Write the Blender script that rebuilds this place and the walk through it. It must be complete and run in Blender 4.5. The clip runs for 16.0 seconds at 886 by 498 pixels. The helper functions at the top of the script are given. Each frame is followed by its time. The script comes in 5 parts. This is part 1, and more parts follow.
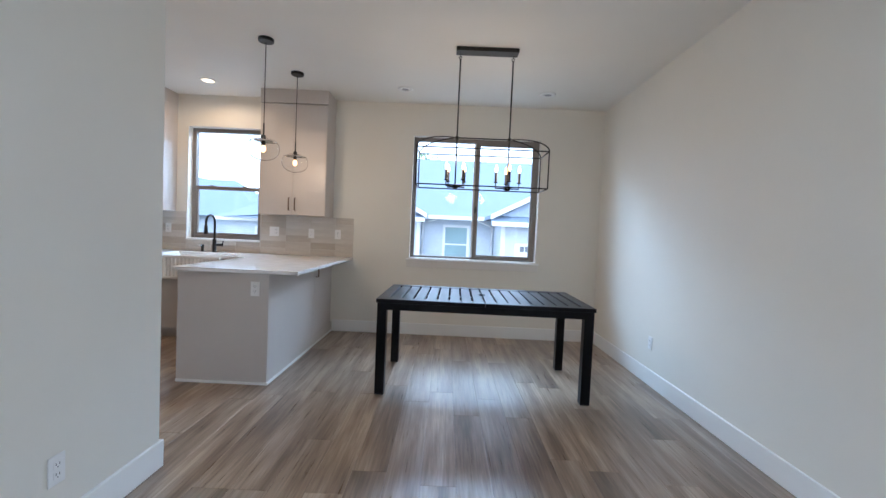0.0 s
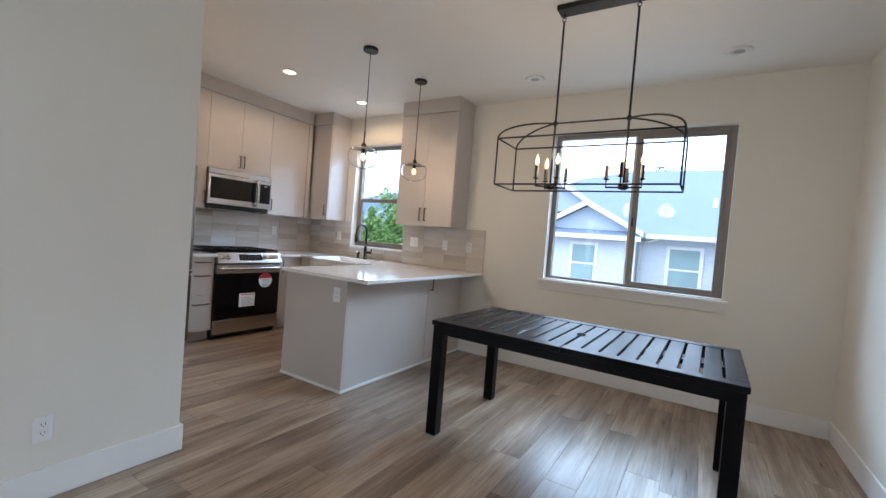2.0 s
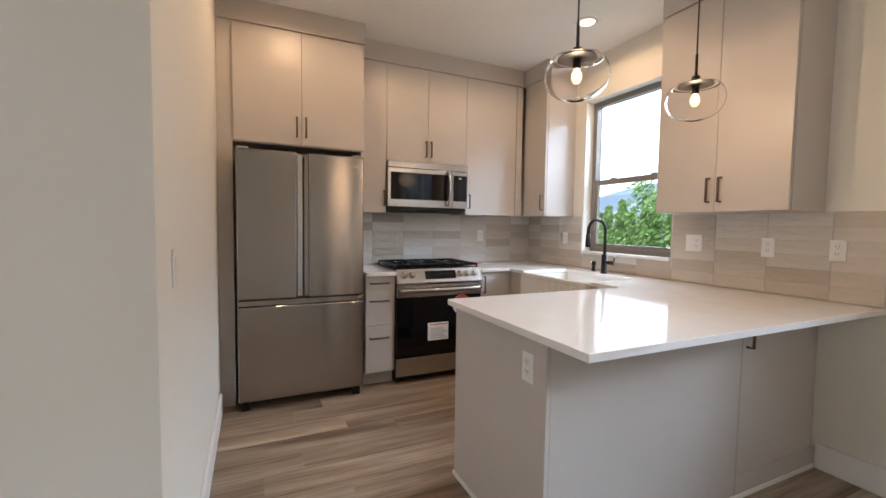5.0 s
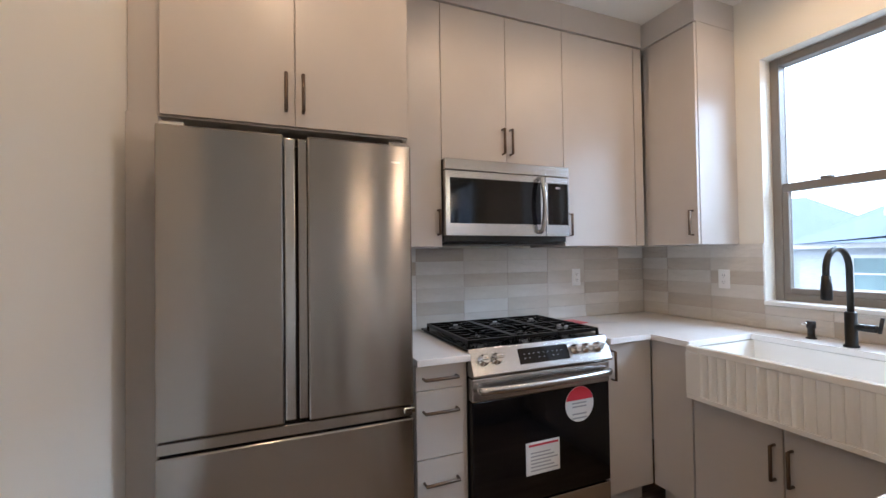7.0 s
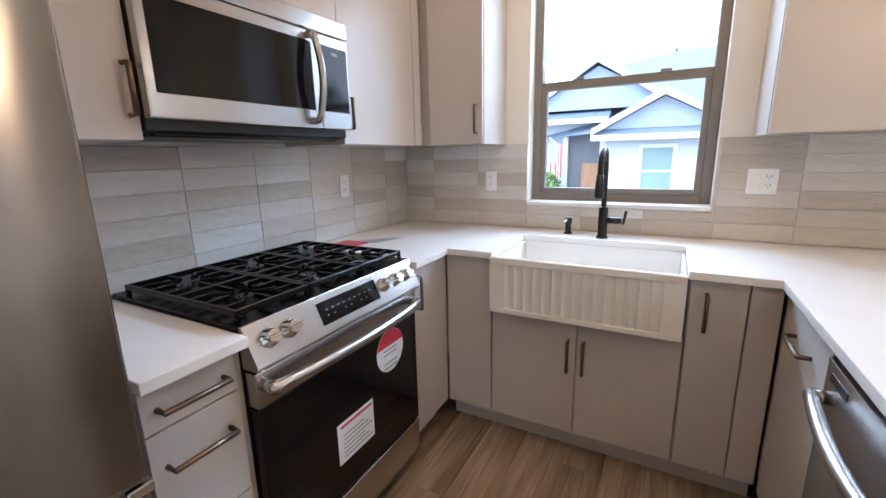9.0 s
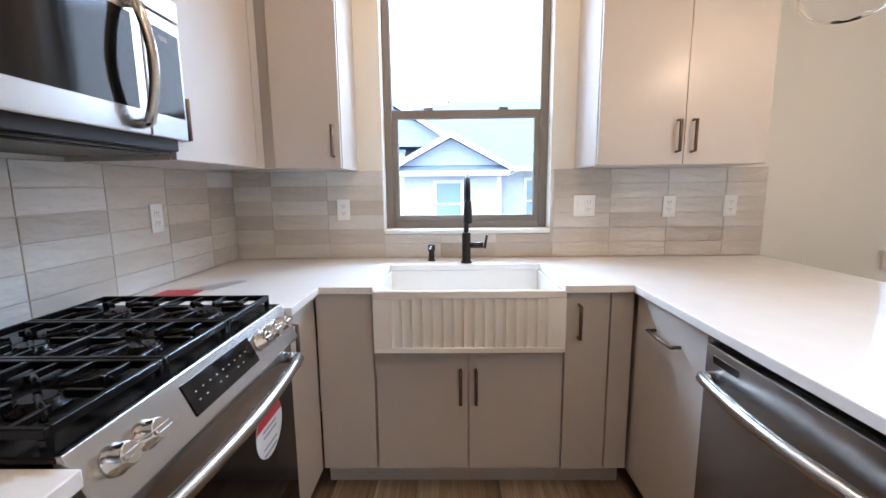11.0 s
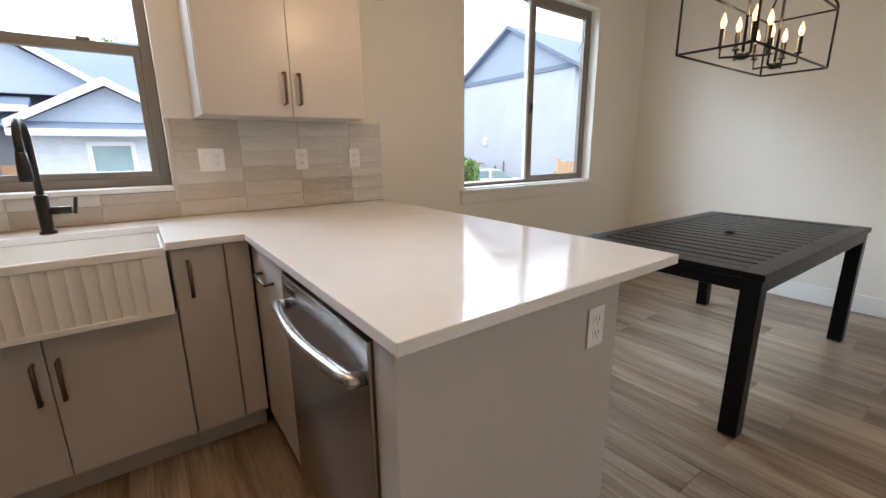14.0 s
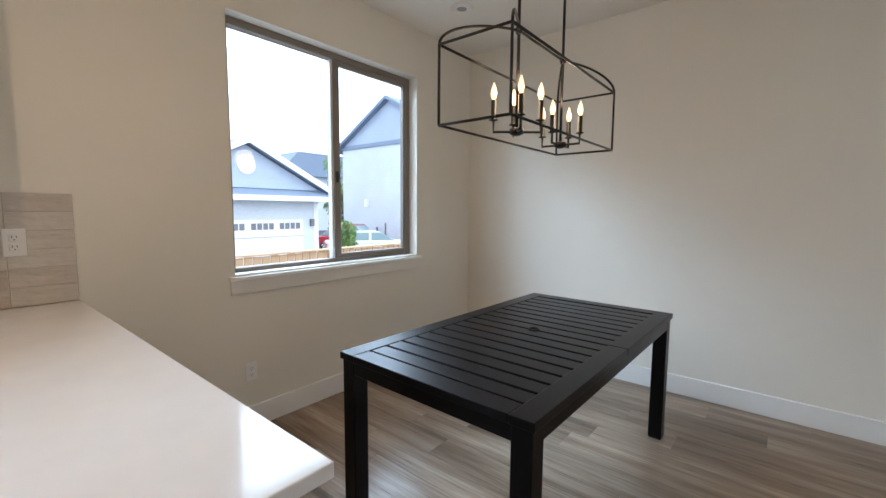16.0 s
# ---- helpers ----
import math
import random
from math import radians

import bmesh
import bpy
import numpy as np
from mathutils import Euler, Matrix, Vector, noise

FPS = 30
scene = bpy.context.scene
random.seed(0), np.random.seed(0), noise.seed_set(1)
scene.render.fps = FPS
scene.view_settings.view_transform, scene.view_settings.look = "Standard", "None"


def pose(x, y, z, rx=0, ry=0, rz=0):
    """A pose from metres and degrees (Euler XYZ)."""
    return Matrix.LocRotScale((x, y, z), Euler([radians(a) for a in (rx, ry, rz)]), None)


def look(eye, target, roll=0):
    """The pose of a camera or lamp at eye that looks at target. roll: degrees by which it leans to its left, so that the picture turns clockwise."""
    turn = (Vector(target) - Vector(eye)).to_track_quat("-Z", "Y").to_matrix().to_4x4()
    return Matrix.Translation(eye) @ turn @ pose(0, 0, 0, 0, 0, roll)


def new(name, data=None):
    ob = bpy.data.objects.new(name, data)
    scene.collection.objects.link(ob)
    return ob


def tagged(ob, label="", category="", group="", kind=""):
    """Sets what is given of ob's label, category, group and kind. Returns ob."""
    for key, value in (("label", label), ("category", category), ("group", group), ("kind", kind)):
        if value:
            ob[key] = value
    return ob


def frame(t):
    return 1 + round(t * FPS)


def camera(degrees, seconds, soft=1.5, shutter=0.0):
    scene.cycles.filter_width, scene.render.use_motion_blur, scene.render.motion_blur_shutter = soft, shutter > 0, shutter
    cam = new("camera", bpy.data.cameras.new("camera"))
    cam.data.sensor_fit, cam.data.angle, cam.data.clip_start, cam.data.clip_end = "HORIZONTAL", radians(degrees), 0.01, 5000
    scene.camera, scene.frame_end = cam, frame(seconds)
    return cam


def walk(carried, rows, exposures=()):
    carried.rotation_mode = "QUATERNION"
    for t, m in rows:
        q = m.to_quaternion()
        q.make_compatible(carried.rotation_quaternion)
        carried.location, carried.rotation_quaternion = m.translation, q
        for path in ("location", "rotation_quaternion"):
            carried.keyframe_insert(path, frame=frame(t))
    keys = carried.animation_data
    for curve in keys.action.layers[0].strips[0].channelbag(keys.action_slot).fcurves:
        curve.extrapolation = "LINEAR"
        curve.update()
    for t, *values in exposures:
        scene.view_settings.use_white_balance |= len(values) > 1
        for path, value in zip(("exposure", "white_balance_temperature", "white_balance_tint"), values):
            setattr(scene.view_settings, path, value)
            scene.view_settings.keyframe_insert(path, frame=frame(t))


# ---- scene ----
cam = camera(93.7, 16.0)
PATH = [
    (0, (0.079, 0.106, 1.264), (0.065, 2.105, 1.185), 2.5),
    (0.5, (0.335, 0.257, 1.237), (0.028, 2.233, 1.173), 3.0),
    (1, (0.604, 0.442, 1.251), (0.029, 2.357, 1.19), 3.4),
    (1.5, (0.833, 0.717, 1.274), (0.0, 2.534, 1.206), 4.0),
    (2, (1.0, 0.993, 1.278), (-0.056, 2.69, 1.221), 4.6),
    (2.5, (1.064, 1.286, 1.276), (-0.179, 2.852, 1.222), 4.9),
    (3, (1.011, 1.615, 1.299), (-0.411, 3.02, 1.24), 5.1),
    (3.5, (0.881, 1.912, 1.288), (-0.697, 3.138, 1.213), 4.6),
    (4, (0.637, 2.144, 1.273), (-1.067, 3.187, 1.174), 4.0),
    (4.5, (0.263, 2.290, 1.281), (-1.521, 3.184, 1.150), 2.5),
    (6.8, (-1.509, 2.614, 1.295), (-3.372, 3.341, 1.253), -0.9),
    (7, (-1.642, 2.635, 1.339), (-3.491, 3.395, 1.375), -0.8),
    (7.5, (-1.881, 2.713, 1.411), (-3.66, 3.601, 1.622), -0.6),
    (8, (-2.020, 2.835, 1.400), (-3.623, 4.030, 1.446), -1.1),
    (8.5, (-2.200, 2.836, 1.385), (-3.514, 4.317, 1.110), -1.9),
    (8.7, (-2.278, 2.822, 1.358), (-3.437, 4.405, 0.972), -2.0),
    (10.8, (-2.741, 2.884, 1.298), (-2.795, 4.83, 0.839), -0.7),
    (11, (-2.745, 2.902, 1.298), (-2.777, 4.88, 1.003), -0.6),
    (11.5, (-2.745, 2.918, 1.359), (-2.745, 4.917, 1.397), -0.3),
    (12, (-2.753, 2.907, 1.394), (-2.656, 4.893, 1.612), -0.1),
    (12.5, (-2.74, 2.906, 1.371), (-2.326, 4.859, 1.498), -0.4),
    (13, (-2.651, 2.86, 1.306), (-1.938, 4.726, 1.195), -0.5),
    (13.5, (-2.538, 2.791, 1.259), (-1.599, 4.523, 0.916), -0.8),
    (14, (-2.340, 2.724, 1.227), (-1.199, 4.299, 0.763), -0.6),
    (14.5, (-2.112, 2.694, 1.240), (-0.726, 4.070, 0.828), 0.0),
    (15, (-1.916, 2.718, 1.291), (-0.382, 3.969, 1.000), 0.0),
    (15.5, (-1.717, 2.760, 1.318), (-0.142, 3.972, 1.095), 0.2),
    (16, (-1.443, 2.740, 1.328), (0.098, 4.000, 1.141), 0.4),
]
EXPOSURES = [(0.0, -0.2, 5250, 10), (2.0, -0.3, 5550, 11), (3.5, -0.23, 6250, 14), (4.5, -0.18, 6300, 14), (7.0, -0.13, 5650, 12), (7.5, -0.18, 5950, 13), (8.5, 0.02, 5600, 12), (11.0, 0.2, 5650, 12), (11.5, -0.28, 5700, 12), (12.5, -0.7, 5600, 12), (13.0, -0.8, 5800, 11), (14.3, -0.3, 6500, 14), (15.5, -0.4, 5900, 11), (16.0, -0.4, 5950, 11)]
walk(cam, [(t, look(eye, target, roll)) for t, eye, target, roll in PATH], EXPOSURES)

SKY, SUN = 0.15, 0.5
# DAY_*: watts of the added daylight fill lamps
DAY_N, DAY_W, DAY_E = 3300.0, 42.0, 25.0
CANDLE, PENDANT, CAN = 6.0, 5.5, 26.0

# ---- world, sun, large lights ----
world = bpy.data.worlds.new("overcast_sky")
scene.world = world
world.use_nodes = True
wn, wl = world.node_tree.nodes, world.node_tree.links
wn.clear()
sky = wn.new("ShaderNodeTexSky")
sky.sky_type, sky.sun_disc = "NISHITA", False
sky.sun_elevation, sky.sun_rotation = math.radians(48), math.radians(200)
sky.air_density, sky.dust_density, sky.ozone_density = 1.0, 4.0, 1.0
pale = wn.new("ShaderNodeMixRGB")
pale.inputs[0].default_value = 0.75
pale.inputs[2].default_value = (31.0, 33.5, 36.5, 1)
wbg = wn.new("ShaderNodeBackground")
wbg.inputs[1].default_value = SKY
wout = wn.new("ShaderNodeOutputWorld")
wl.new(sky.outputs[0], pale.inputs[1])
wl.new(pale.outputs[0], wbg.inputs[0])
wl.new(wbg.outputs[0], wout.inputs[0])

sun = bpy.data.lights.new("sun", "SUN")
sun.energy, sun.angle, sun.color = SUN, math.radians(14), (1.0, 0.96, 0.9)
sun_ob = new("sun", sun)
sun_ob.rotation_euler = (math.radians(42), 0, math.radians(-20))


def area_light(name, where, target, sx, sy, watts, colour):
    lamp = bpy.data.lights.new(name, "AREA")
    lamp.shape, lamp.size, lamp.size_y, lamp.energy, lamp.color = "RECTANGLE", sx, sy, watts, colour
    ob = new(name, lamp)
    ob.matrix_basis = look(where, target)
    return ob


DAY = (0.64, 0.83, 1.0)
# added lamp over the yard, out of view, boosts daylight through both windows
area_light("added_day_fill", (-1.0, 11.0, 5.95), (-1.0, 5.2, 1.75), 18.0, 2.2, DAY_N, DAY)
# added fill lamps in the unseen side openings, to brighten the side walls
area_light("added_day_fill", (2.10, -1.60, 1.15), (-1.3, -1.60, 1.0), 2.1, 2.0, DAY_E, (0.90, 0.95, 1.0))
area_light("added_day_fill", (-1.56, -1.60, 1.15), (1.9, -1.60, 1.0), 2.1, 2.0, DAY_W, (0.90, 0.95, 1.0))

# ---- materials ----


def rgb(r, g, b):
    return (r, g, b, 1.0)


class Mat:
    def __init__(self, name, colour, rough=0.5, metal=0.0):
        self.m = bpy.data.materials.new(name)
        self.m.use_nodes = True
        self.n, self.l = self.m.node_tree.nodes, self.m.node_tree.links
        self.b = self.n["Principled BSDF"]
        self.b.inputs["Base Color"].default_value = rgb(*colour)
        self.b.inputs["Roughness"].default_value = rough
        self.b.inputs["Metallic"].default_value = metal
        self.tc = self.n.new("ShaderNodeTexCoord")

    def coords(self, scale=(1, 1, 1)):
        mp = self.n.new("ShaderNodeMapping")
        mp.inputs["Scale"].default_value = scale
        self.l.new(self.tc.outputs["Object"], mp.inputs[0])
        return mp.outputs[0]

    def noise(self, scale, stretch=(1, 1, 1), detail=4.0, rough=0.55, vec=None):
        t = self.n.new("ShaderNodeTexNoise")
        t.inputs["Scale"].default_value, t.inputs["Detail"].default_value, t.inputs["Roughness"].default_value = scale, detail, rough
        self.l.new(vec or self.coords(stretch), t.inputs["Vector"])
        return t.outputs["Fac"]

    def ramp(self, fac, stops):
        r = self.n.new("ShaderNodeValToRGB")
        while len(r.color_ramp.elements) < len(stops):
            r.color_ramp.elements.new(0.5)
        for e, (p, c) in zip(r.color_ramp.elements, stops):
            e.position, e.color = p, rgb(*c)
        self.l.new(fac, r.inputs[0])
        return r.outputs[0]

    def mix(self, fac, a, b, mode="MIX"):
        x = self.n.new("ShaderNodeMixRGB")
        x.blend_type = mode
        for s, v in zip(x.inputs, (fac, a, b)):
            if isinstance(v, (int, float)):
                s.default_value = v
            elif isinstance(v, tuple):
                s.default_value = rgb(*v)
            else:
                self.l.new(v, s)
        return x.outputs[0]

    def colour(self, out):
        self.l.new(out, self.b.inputs["Base Color"])
        return self

    def rough(self, fac, lo, hi):
        mr = self.n.new("ShaderNodeMapRange")
        mr.inputs["To Min"].default_value, mr.inputs["To Max"].default_value = lo, hi
        self.l.new(fac, mr.inputs["Value"])
        self.l.new(mr.outputs[0], self.b.inputs["Roughness"])
        return self

    def bump(self, fac, strength=0.2, dist=0.002):
        bp = self.n.new("ShaderNodeBump")
        bp.inputs["Strength"].default_value, bp.inputs["Distance"].default_value = strength, dist
        self.l.new(fac, bp.inputs["Height"])
        self.l.new(bp.outputs[0], self.b.inputs["Normal"])
        return self

    def random(self):
        return self.n.new("ShaderNodeObjectInfo").outputs["Random"]

    def put(self, **kw):
        for k, v in kw.items():
            self.b.inputs[k.replace("_", " ")].default_value = v
        return self


def tinted(name, c, rough, metal=0.0, vary=0.06, scale=3.0, fine=120.0, bump=0.08, bdist=0.001, stretch=(1, 1, 1)):
    """A plain surface with a slow and a fine variation."""
    m = Mat(name, c, rough, metal)
    slow, quick = m.noise(scale, stretch), m.noise(fine, stretch, 3.0)
    lo, hi = tuple(v * (1 - vary) for v in c), tuple(min(1, v * (1 + vary)) for v in c)
    m.colour(m.ramp(slow, [(0.3, lo), (0.7, hi)]))
    m.rough(slow, max(0.02, rough - 0.07), min(1, rough + 0.07))
    m.bump(quick, bump, bdist)
    return m


M_WALL = tinted("wall_paint", (0.745, 0.71, 0.63), 0.6, vary=0.02, scale=1.2, fine=260, bump=0.12, bdist=0.0008).m
M_CEIL = tinted("ceiling_paint", (0.79, 0.77, 0.72), 0.8, vary=0.02, scale=1.0, fine=120, bump=0.25, bdist=0.001).m
M_TRIM = tinted("trim_paint", (0.80, 0.79, 0.76), 0.38, vary=0.02, scale=2, fine=90, bump=0.04).m
M_SILL = tinted("window_trim_paint", (0.72, 0.69, 0.64), 0.4, vary=0.02, scale=2, fine=90, bump=0.04).m
M_CAB = tinted("greige_cabinet_paint", (0.52, 0.475, 0.435), 0.36, vary=0.025, scale=2.5, fine=200, bump=0.06, bdist=0.0006).m
M_DARKGAP = tinted("shadow_gap", (0.05, 0.045, 0.04), 0.8).m
M_QUARTZ = tinted("white_quartz", (0.80, 0.785, 0.765), 0.10, vary=0.02, scale=9, fine=60, bump=0.01).put(Specular_IOR_Level=0.36).m
M_SINK = tinted("white_fireclay", (0.82, 0.80, 0.76), 0.14, vary=0.015, scale=4, fine=40, bump=0.02).m
M_STEEL = tinted("brushed_steel", (0.36, 0.33, 0.305), 0.19, 1.0, vary=0.02, scale=2, fine=700, bump=0.03, bdist=0.0003, stretch=(0.05, 0.05, 1)).put(Anisotropic=0.97, Anisotropic_Rotation=0.25).m
tg = M_STEEL.node_tree.nodes.new("ShaderNodeTangent")
tg.direction_type, tg.axis = "RADIAL", "Z"
M_STEEL.node_tree.links.new(tg.outputs[0], M_STEEL.node_tree.nodes["Principled BSDF"].inputs["Tangent"])
M_STEELH = tinted("brushed_steel_bright", (0.52, 0.505, 0.49), 0.24, 1.0, vary=0.02, scale=3, fine=600, bump=0.03, bdist=0.0003, stretch=(0.05, 0.05, 1)).m
M_CHROME = tinted("polished_steel", (0.70, 0.69, 0.67), 0.12, 1.0, vary=0.03, scale=6, fine=80, bump=0.01).m
M_BLACKGLASS = tinted("black_glass", (0.004, 0.004, 0.005), 0.05, vary=0.1, scale=4, fine=50, bump=0.0).put(Specular_IOR_Level=0.36).m
M_IRON = tinted("cast_iron", (0.005, 0.005, 0.0055), 0.24, vary=0.2, scale=12, fine=260, bump=0.25, bdist=0.0006).put(Specular_IOR_Level=0.2).m
M_BLACK = tinted("matte_black_metal", (0.012, 0.0115, 0.011), 0.35, 0.3, vary=0.2, scale=8, fine=160, bump=0.05).m
M_TABLE = tinted("charcoal_powder_coat", (0.004, 0.004, 0.005), 0.32, 0.0, vary=0.1, scale=1.5, fine=420, bump=0.03, bdist=0.0003).put(Specular_IOR_Level=0.15).m
M_BRONZE = tinted("brushed_bronze", (0.16, 0.115, 0.085), 0.36, 1.0, vary=0.1, scale=12, fine=180, bump=0.06).m
M_PLATE = tinted("white_plastic", (0.80, 0.79, 0.77), 0.3, vary=0.01, scale=20, fine=90, bump=0.01).m
M_SLOT = tinted("dark_slot", (0.03, 0.03, 0.03), 0.6).m
M_VINYL = tinted("taupe_vinyl_frame", (0.20, 0.175, 0.15), 0.42, vary=0.04, scale=5, fine=120, bump=0.04).m
M_VINYLW = tinted("pale_vinyl_sash", (0.62, 0.61, 0.59), 0.4, vary=0.03, scale=5, fine=120, bump=0.03).m
M_RED = tinted("red_print", (0.50, 0.03, 0.05), 0.4, vary=0.05).m
M_PAPER = tinted("white_paper", (0.75, 0.74, 0.72), 0.55, vary=0.03).m
M_PRINT = tinted("grey_print", (0.36, 0.36, 0.37), 0.6).m
M_GROUT = tinted("grout", (0.52, 0.485, 0.44), 0.85, vary=0.08, scale=20, fine=300, bump=0.2).m


def glass(name, tint=(1, 1, 1), ior=1.45):
    m = Mat(name, tint, 0.0)
    m.put(Transmission_Weight=1.0, IOR=ior)
    m.rough(m.noise(0.8), 0.0, 0.004)
    return m.m


M_PANE = glass("window_glass", (0.97, 0.99, 1.0), 1.30)
M_GLOBE = glass("clear_glass", (0.99, 0.99, 0.99), 1.16)


def glow(name, colour, strength):
    m = Mat(name, colour, 0.4)
    m.put(Emission_Strength=strength)
    m.b.inputs["Emission Color"].default_value = rgb(*colour)
    return m.m


M_BULB = glow("warm_filament_glow", (1.0, 0.60, 0.28), 3.2)
M_CAN = glow("warm_downlight_lens", (1.0, 0.75, 0.46), 3.6)


def floor_material():
    m = Mat("oak_vinyl_plank", (0.3, 0.23, 0.17), 0.36)
    rnd = m.random()
    off = m.n.new("ShaderNodeVectorMath")
    off.operation = "MULTIPLY_ADD"
    comb = m.n.new("ShaderNodeCombineXYZ")
    for i in range(3):
        m.l.new(rnd, comb.inputs[i])
    m.l.new(comb.outputs[0], off.inputs[0])
    off.inputs[1].default_value = (37.0, 53.0, 11.0)
    m.l.new(m.coords((1, 1, 1)), off.inputs[2])

    def stretched(sx, sy):
        mp = m.n.new("ShaderNodeMapping")
        mp.inputs["Scale"].default_value = (sx, sy, 1)
        m.l.new(off.outputs[0], mp.inputs[0])
        return mp.outputs[0]
    broad = m.noise(1.0, vec=stretched(9, 0.9), detail=3)
    grain = m.noise(1.0, vec=stretched(85, 3.0), detail=6, rough=0.65)
    base = m.ramp(broad, [(0.32, (0.18, 0.122, 0.080)), (0.5, (0.35, 0.262, 0.188)), (0.68, (0.51, 0.41, 0.315))])
    fine = m.ramp(grain, [(0.34, (0.50, 0.475, 0.45)), (0.62, (1.0, 1.0, 1.0))])
    c = m.mix(0.75, base, fine, "MULTIPLY")
    tone = m.ramp(rnd, [(0.0, (0.80, 0.79, 0.78)), (0.5, (0.96, 0.95, 0.94)), (1.0, (1.12, 1.10, 1.07))])
    m.colour(m.mix(1.0, c, tone, "MULTIPLY"))
    m.rough(grain, 0.22, 0.38)
    m.bump(grain, 0.12, 0.0008)
    return m.m


M_FLOOR = floor_material()


def tile_material():
    m = Mat("glazed_tile", (0.5, 0.47, 0.43), 0.12)
    tone = m.ramp(m.random(), [(0.0, (0.47, 0.41, 0.345)), (0.3, (0.57, 0.515, 0.45)), (0.7, (0.63, 0.59, 0.53)), (1.0, (0.70, 0.675, 0.64))])
    cloud = m.noise(9.0, (0.6, 0.6, 1.6))
    c = m.mix(0.5, tone, m.ramp(cloud, [(0.3, (0.78, 0.77, 0.76)), (0.7, (1.05, 1.05, 1.05))]), "MULTIPLY")
    m.colour(c)
    m.rough(m.noise(14.0), 0.05, 0.14)
    m.bump(m.noise(16.0, (0.7, 0.7, 1.6), 2.0), 1.0, 0.009)
    return m.m


M_TILE = tile_material()


def lap_material(name, c, pitch=0.18, axis="Z"):
    """Painted lap siding or shingle courses seen from far: a saw-tooth relief."""
    m = Mat(name, c, 0.7)
    w = m.n.new("ShaderNodeTexWave")
    w.wave_type, w.bands_direction, w.wave_profile = "BANDS", axis, "SAW"
    w.inputs["Scale"].default_value = 0.314 / pitch
    m.l.new(m.tc.outputs["Object"], w.inputs["Vector"])
    slow = m.noise(0.6)
    fine = m.noise(9.0, (1, 1, 4))
    a = m.ramp(slow, [(0.3, tuple(v * 0.93 for v in c)), (0.7, tuple(min(1, v * 1.06) for v in c))])
    m.colour(m.mix(0.35, a, m.ramp(fine, [(0.3, tuple(v * 0.75 for v in c)), (0.7, tuple(min(1, v * 1.2) for v in c))])))
    m.bump(w.outputs["Fac"], 0.6, 0.02)
    return m.m


M_SIDING = lap_material("pale_lap_siding", (0.55, 0.60, 0.66))
M_GABLE = lap_material("blue_grey_siding", (0.38, 0.45, 0.55))
M_SHINGLE = lap_material("slate_shingles", (0.20, 0.26, 0.35), 0.14)
M_FASCIA = tinted("white_fascia", (0.73, 0.74, 0.75), 0.5, vary=0.03).m
M_EXTGLASS = tinted("far_window_glass", (0.24, 0.35, 0.37), 0.08, vary=0.15, scale=1.5).m
# dark grey for small fittings and for the porch's painted shade
M_DARK = tinted("porch_shade_dark_fittings", (0.16, 0.17, 0.19), 0.7).m
M_FENCE = tinted("new_cedar", (0.44, 0.28, 0.155), 0.7, vary=0.18, scale=5, fine=60, bump=0.3, bdist=0.003, stretch=(1, 1, 0.2)).m
# distance haze is mixed into this blue-grey base colour
M_HILL = tinted("hazed_woodland", (0.13, 0.185, 0.245), 0.95, vary=0.2, scale=0.05, fine=0.6, bump=0.3, bdist=1.0).m
M_GROUND = tinted("gravel_ground", (0.30, 0.29, 0.27), 0.9, vary=0.25, scale=0.5, fine=14, bump=0.4, bdist=0.02).m
M_ROAD = tinted("asphalt", (0.075, 0.075, 0.08), 0.9, vary=0.2, scale=0.6, fine=30, bump=0.4, bdist=0.01).m
M_BARK = tinted("bark", (0.12, 0.085, 0.06), 0.9, vary=0.25, scale=6, fine=40, bump=0.5, bdist=0.01).m
M_LEAF = tinted("green_leaves", (0.16, 0.28, 0.075), 0.6, vary=0.45, scale=2.2, fine=40).m
M_LEAFD = tinted("conifer_needles", (0.06, 0.115, 0.06), 0.65, vary=0.4, scale=2.0, fine=40).m
M_FLOWER = tinted("yellow_flowers", (0.65, 0.50, 0.05), 0.6, vary=0.3, scale=12).m
M_CARW = tinted("white_car_paint", (0.75, 0.75, 0.74), 0.15, vary=0.02).m
M_CARR = tinted("red_car_paint", (0.42, 0.03, 0.05), 0.15, vary=0.05).m
M_TYRE = tinted("tyre_rubber", (0.02, 0.02, 0.02), 0.8).m
M_WOODDOOR = tinted("stained_door", (0.40, 0.22, 0.12), 0.5, vary=0.15, scale=3, stretch=(4, 4, 0.5)).m

# ---- mesh helpers ----


def bm_box(bm, lo, hi, bevel=0.0, seg=1):
    lo, hi = [min(a, b) for a, b in zip(lo, hi)], [max(a, b) for a, b in zip(lo, hi)]
    v = [bm.verts.new((x, y, z)) for z in (lo[2], hi[2]) for y in (lo[1], hi[1]) for x in (lo[0], hi[0])]
    faces = [bm.faces.new([v[i] for i in q]) for q in ((0, 2, 3, 1), (4, 5, 7, 6), (0, 1, 5, 4), (1, 3, 7, 5), (3, 2, 6, 7), (2, 0, 4, 6))]
    if bevel:
        edges = {e for f in faces for e in f.edges}
        bmesh.ops.bevel(bm, geom=list(edges), offset=bevel, segments=seg, profile=0.5, affect="EDGES")


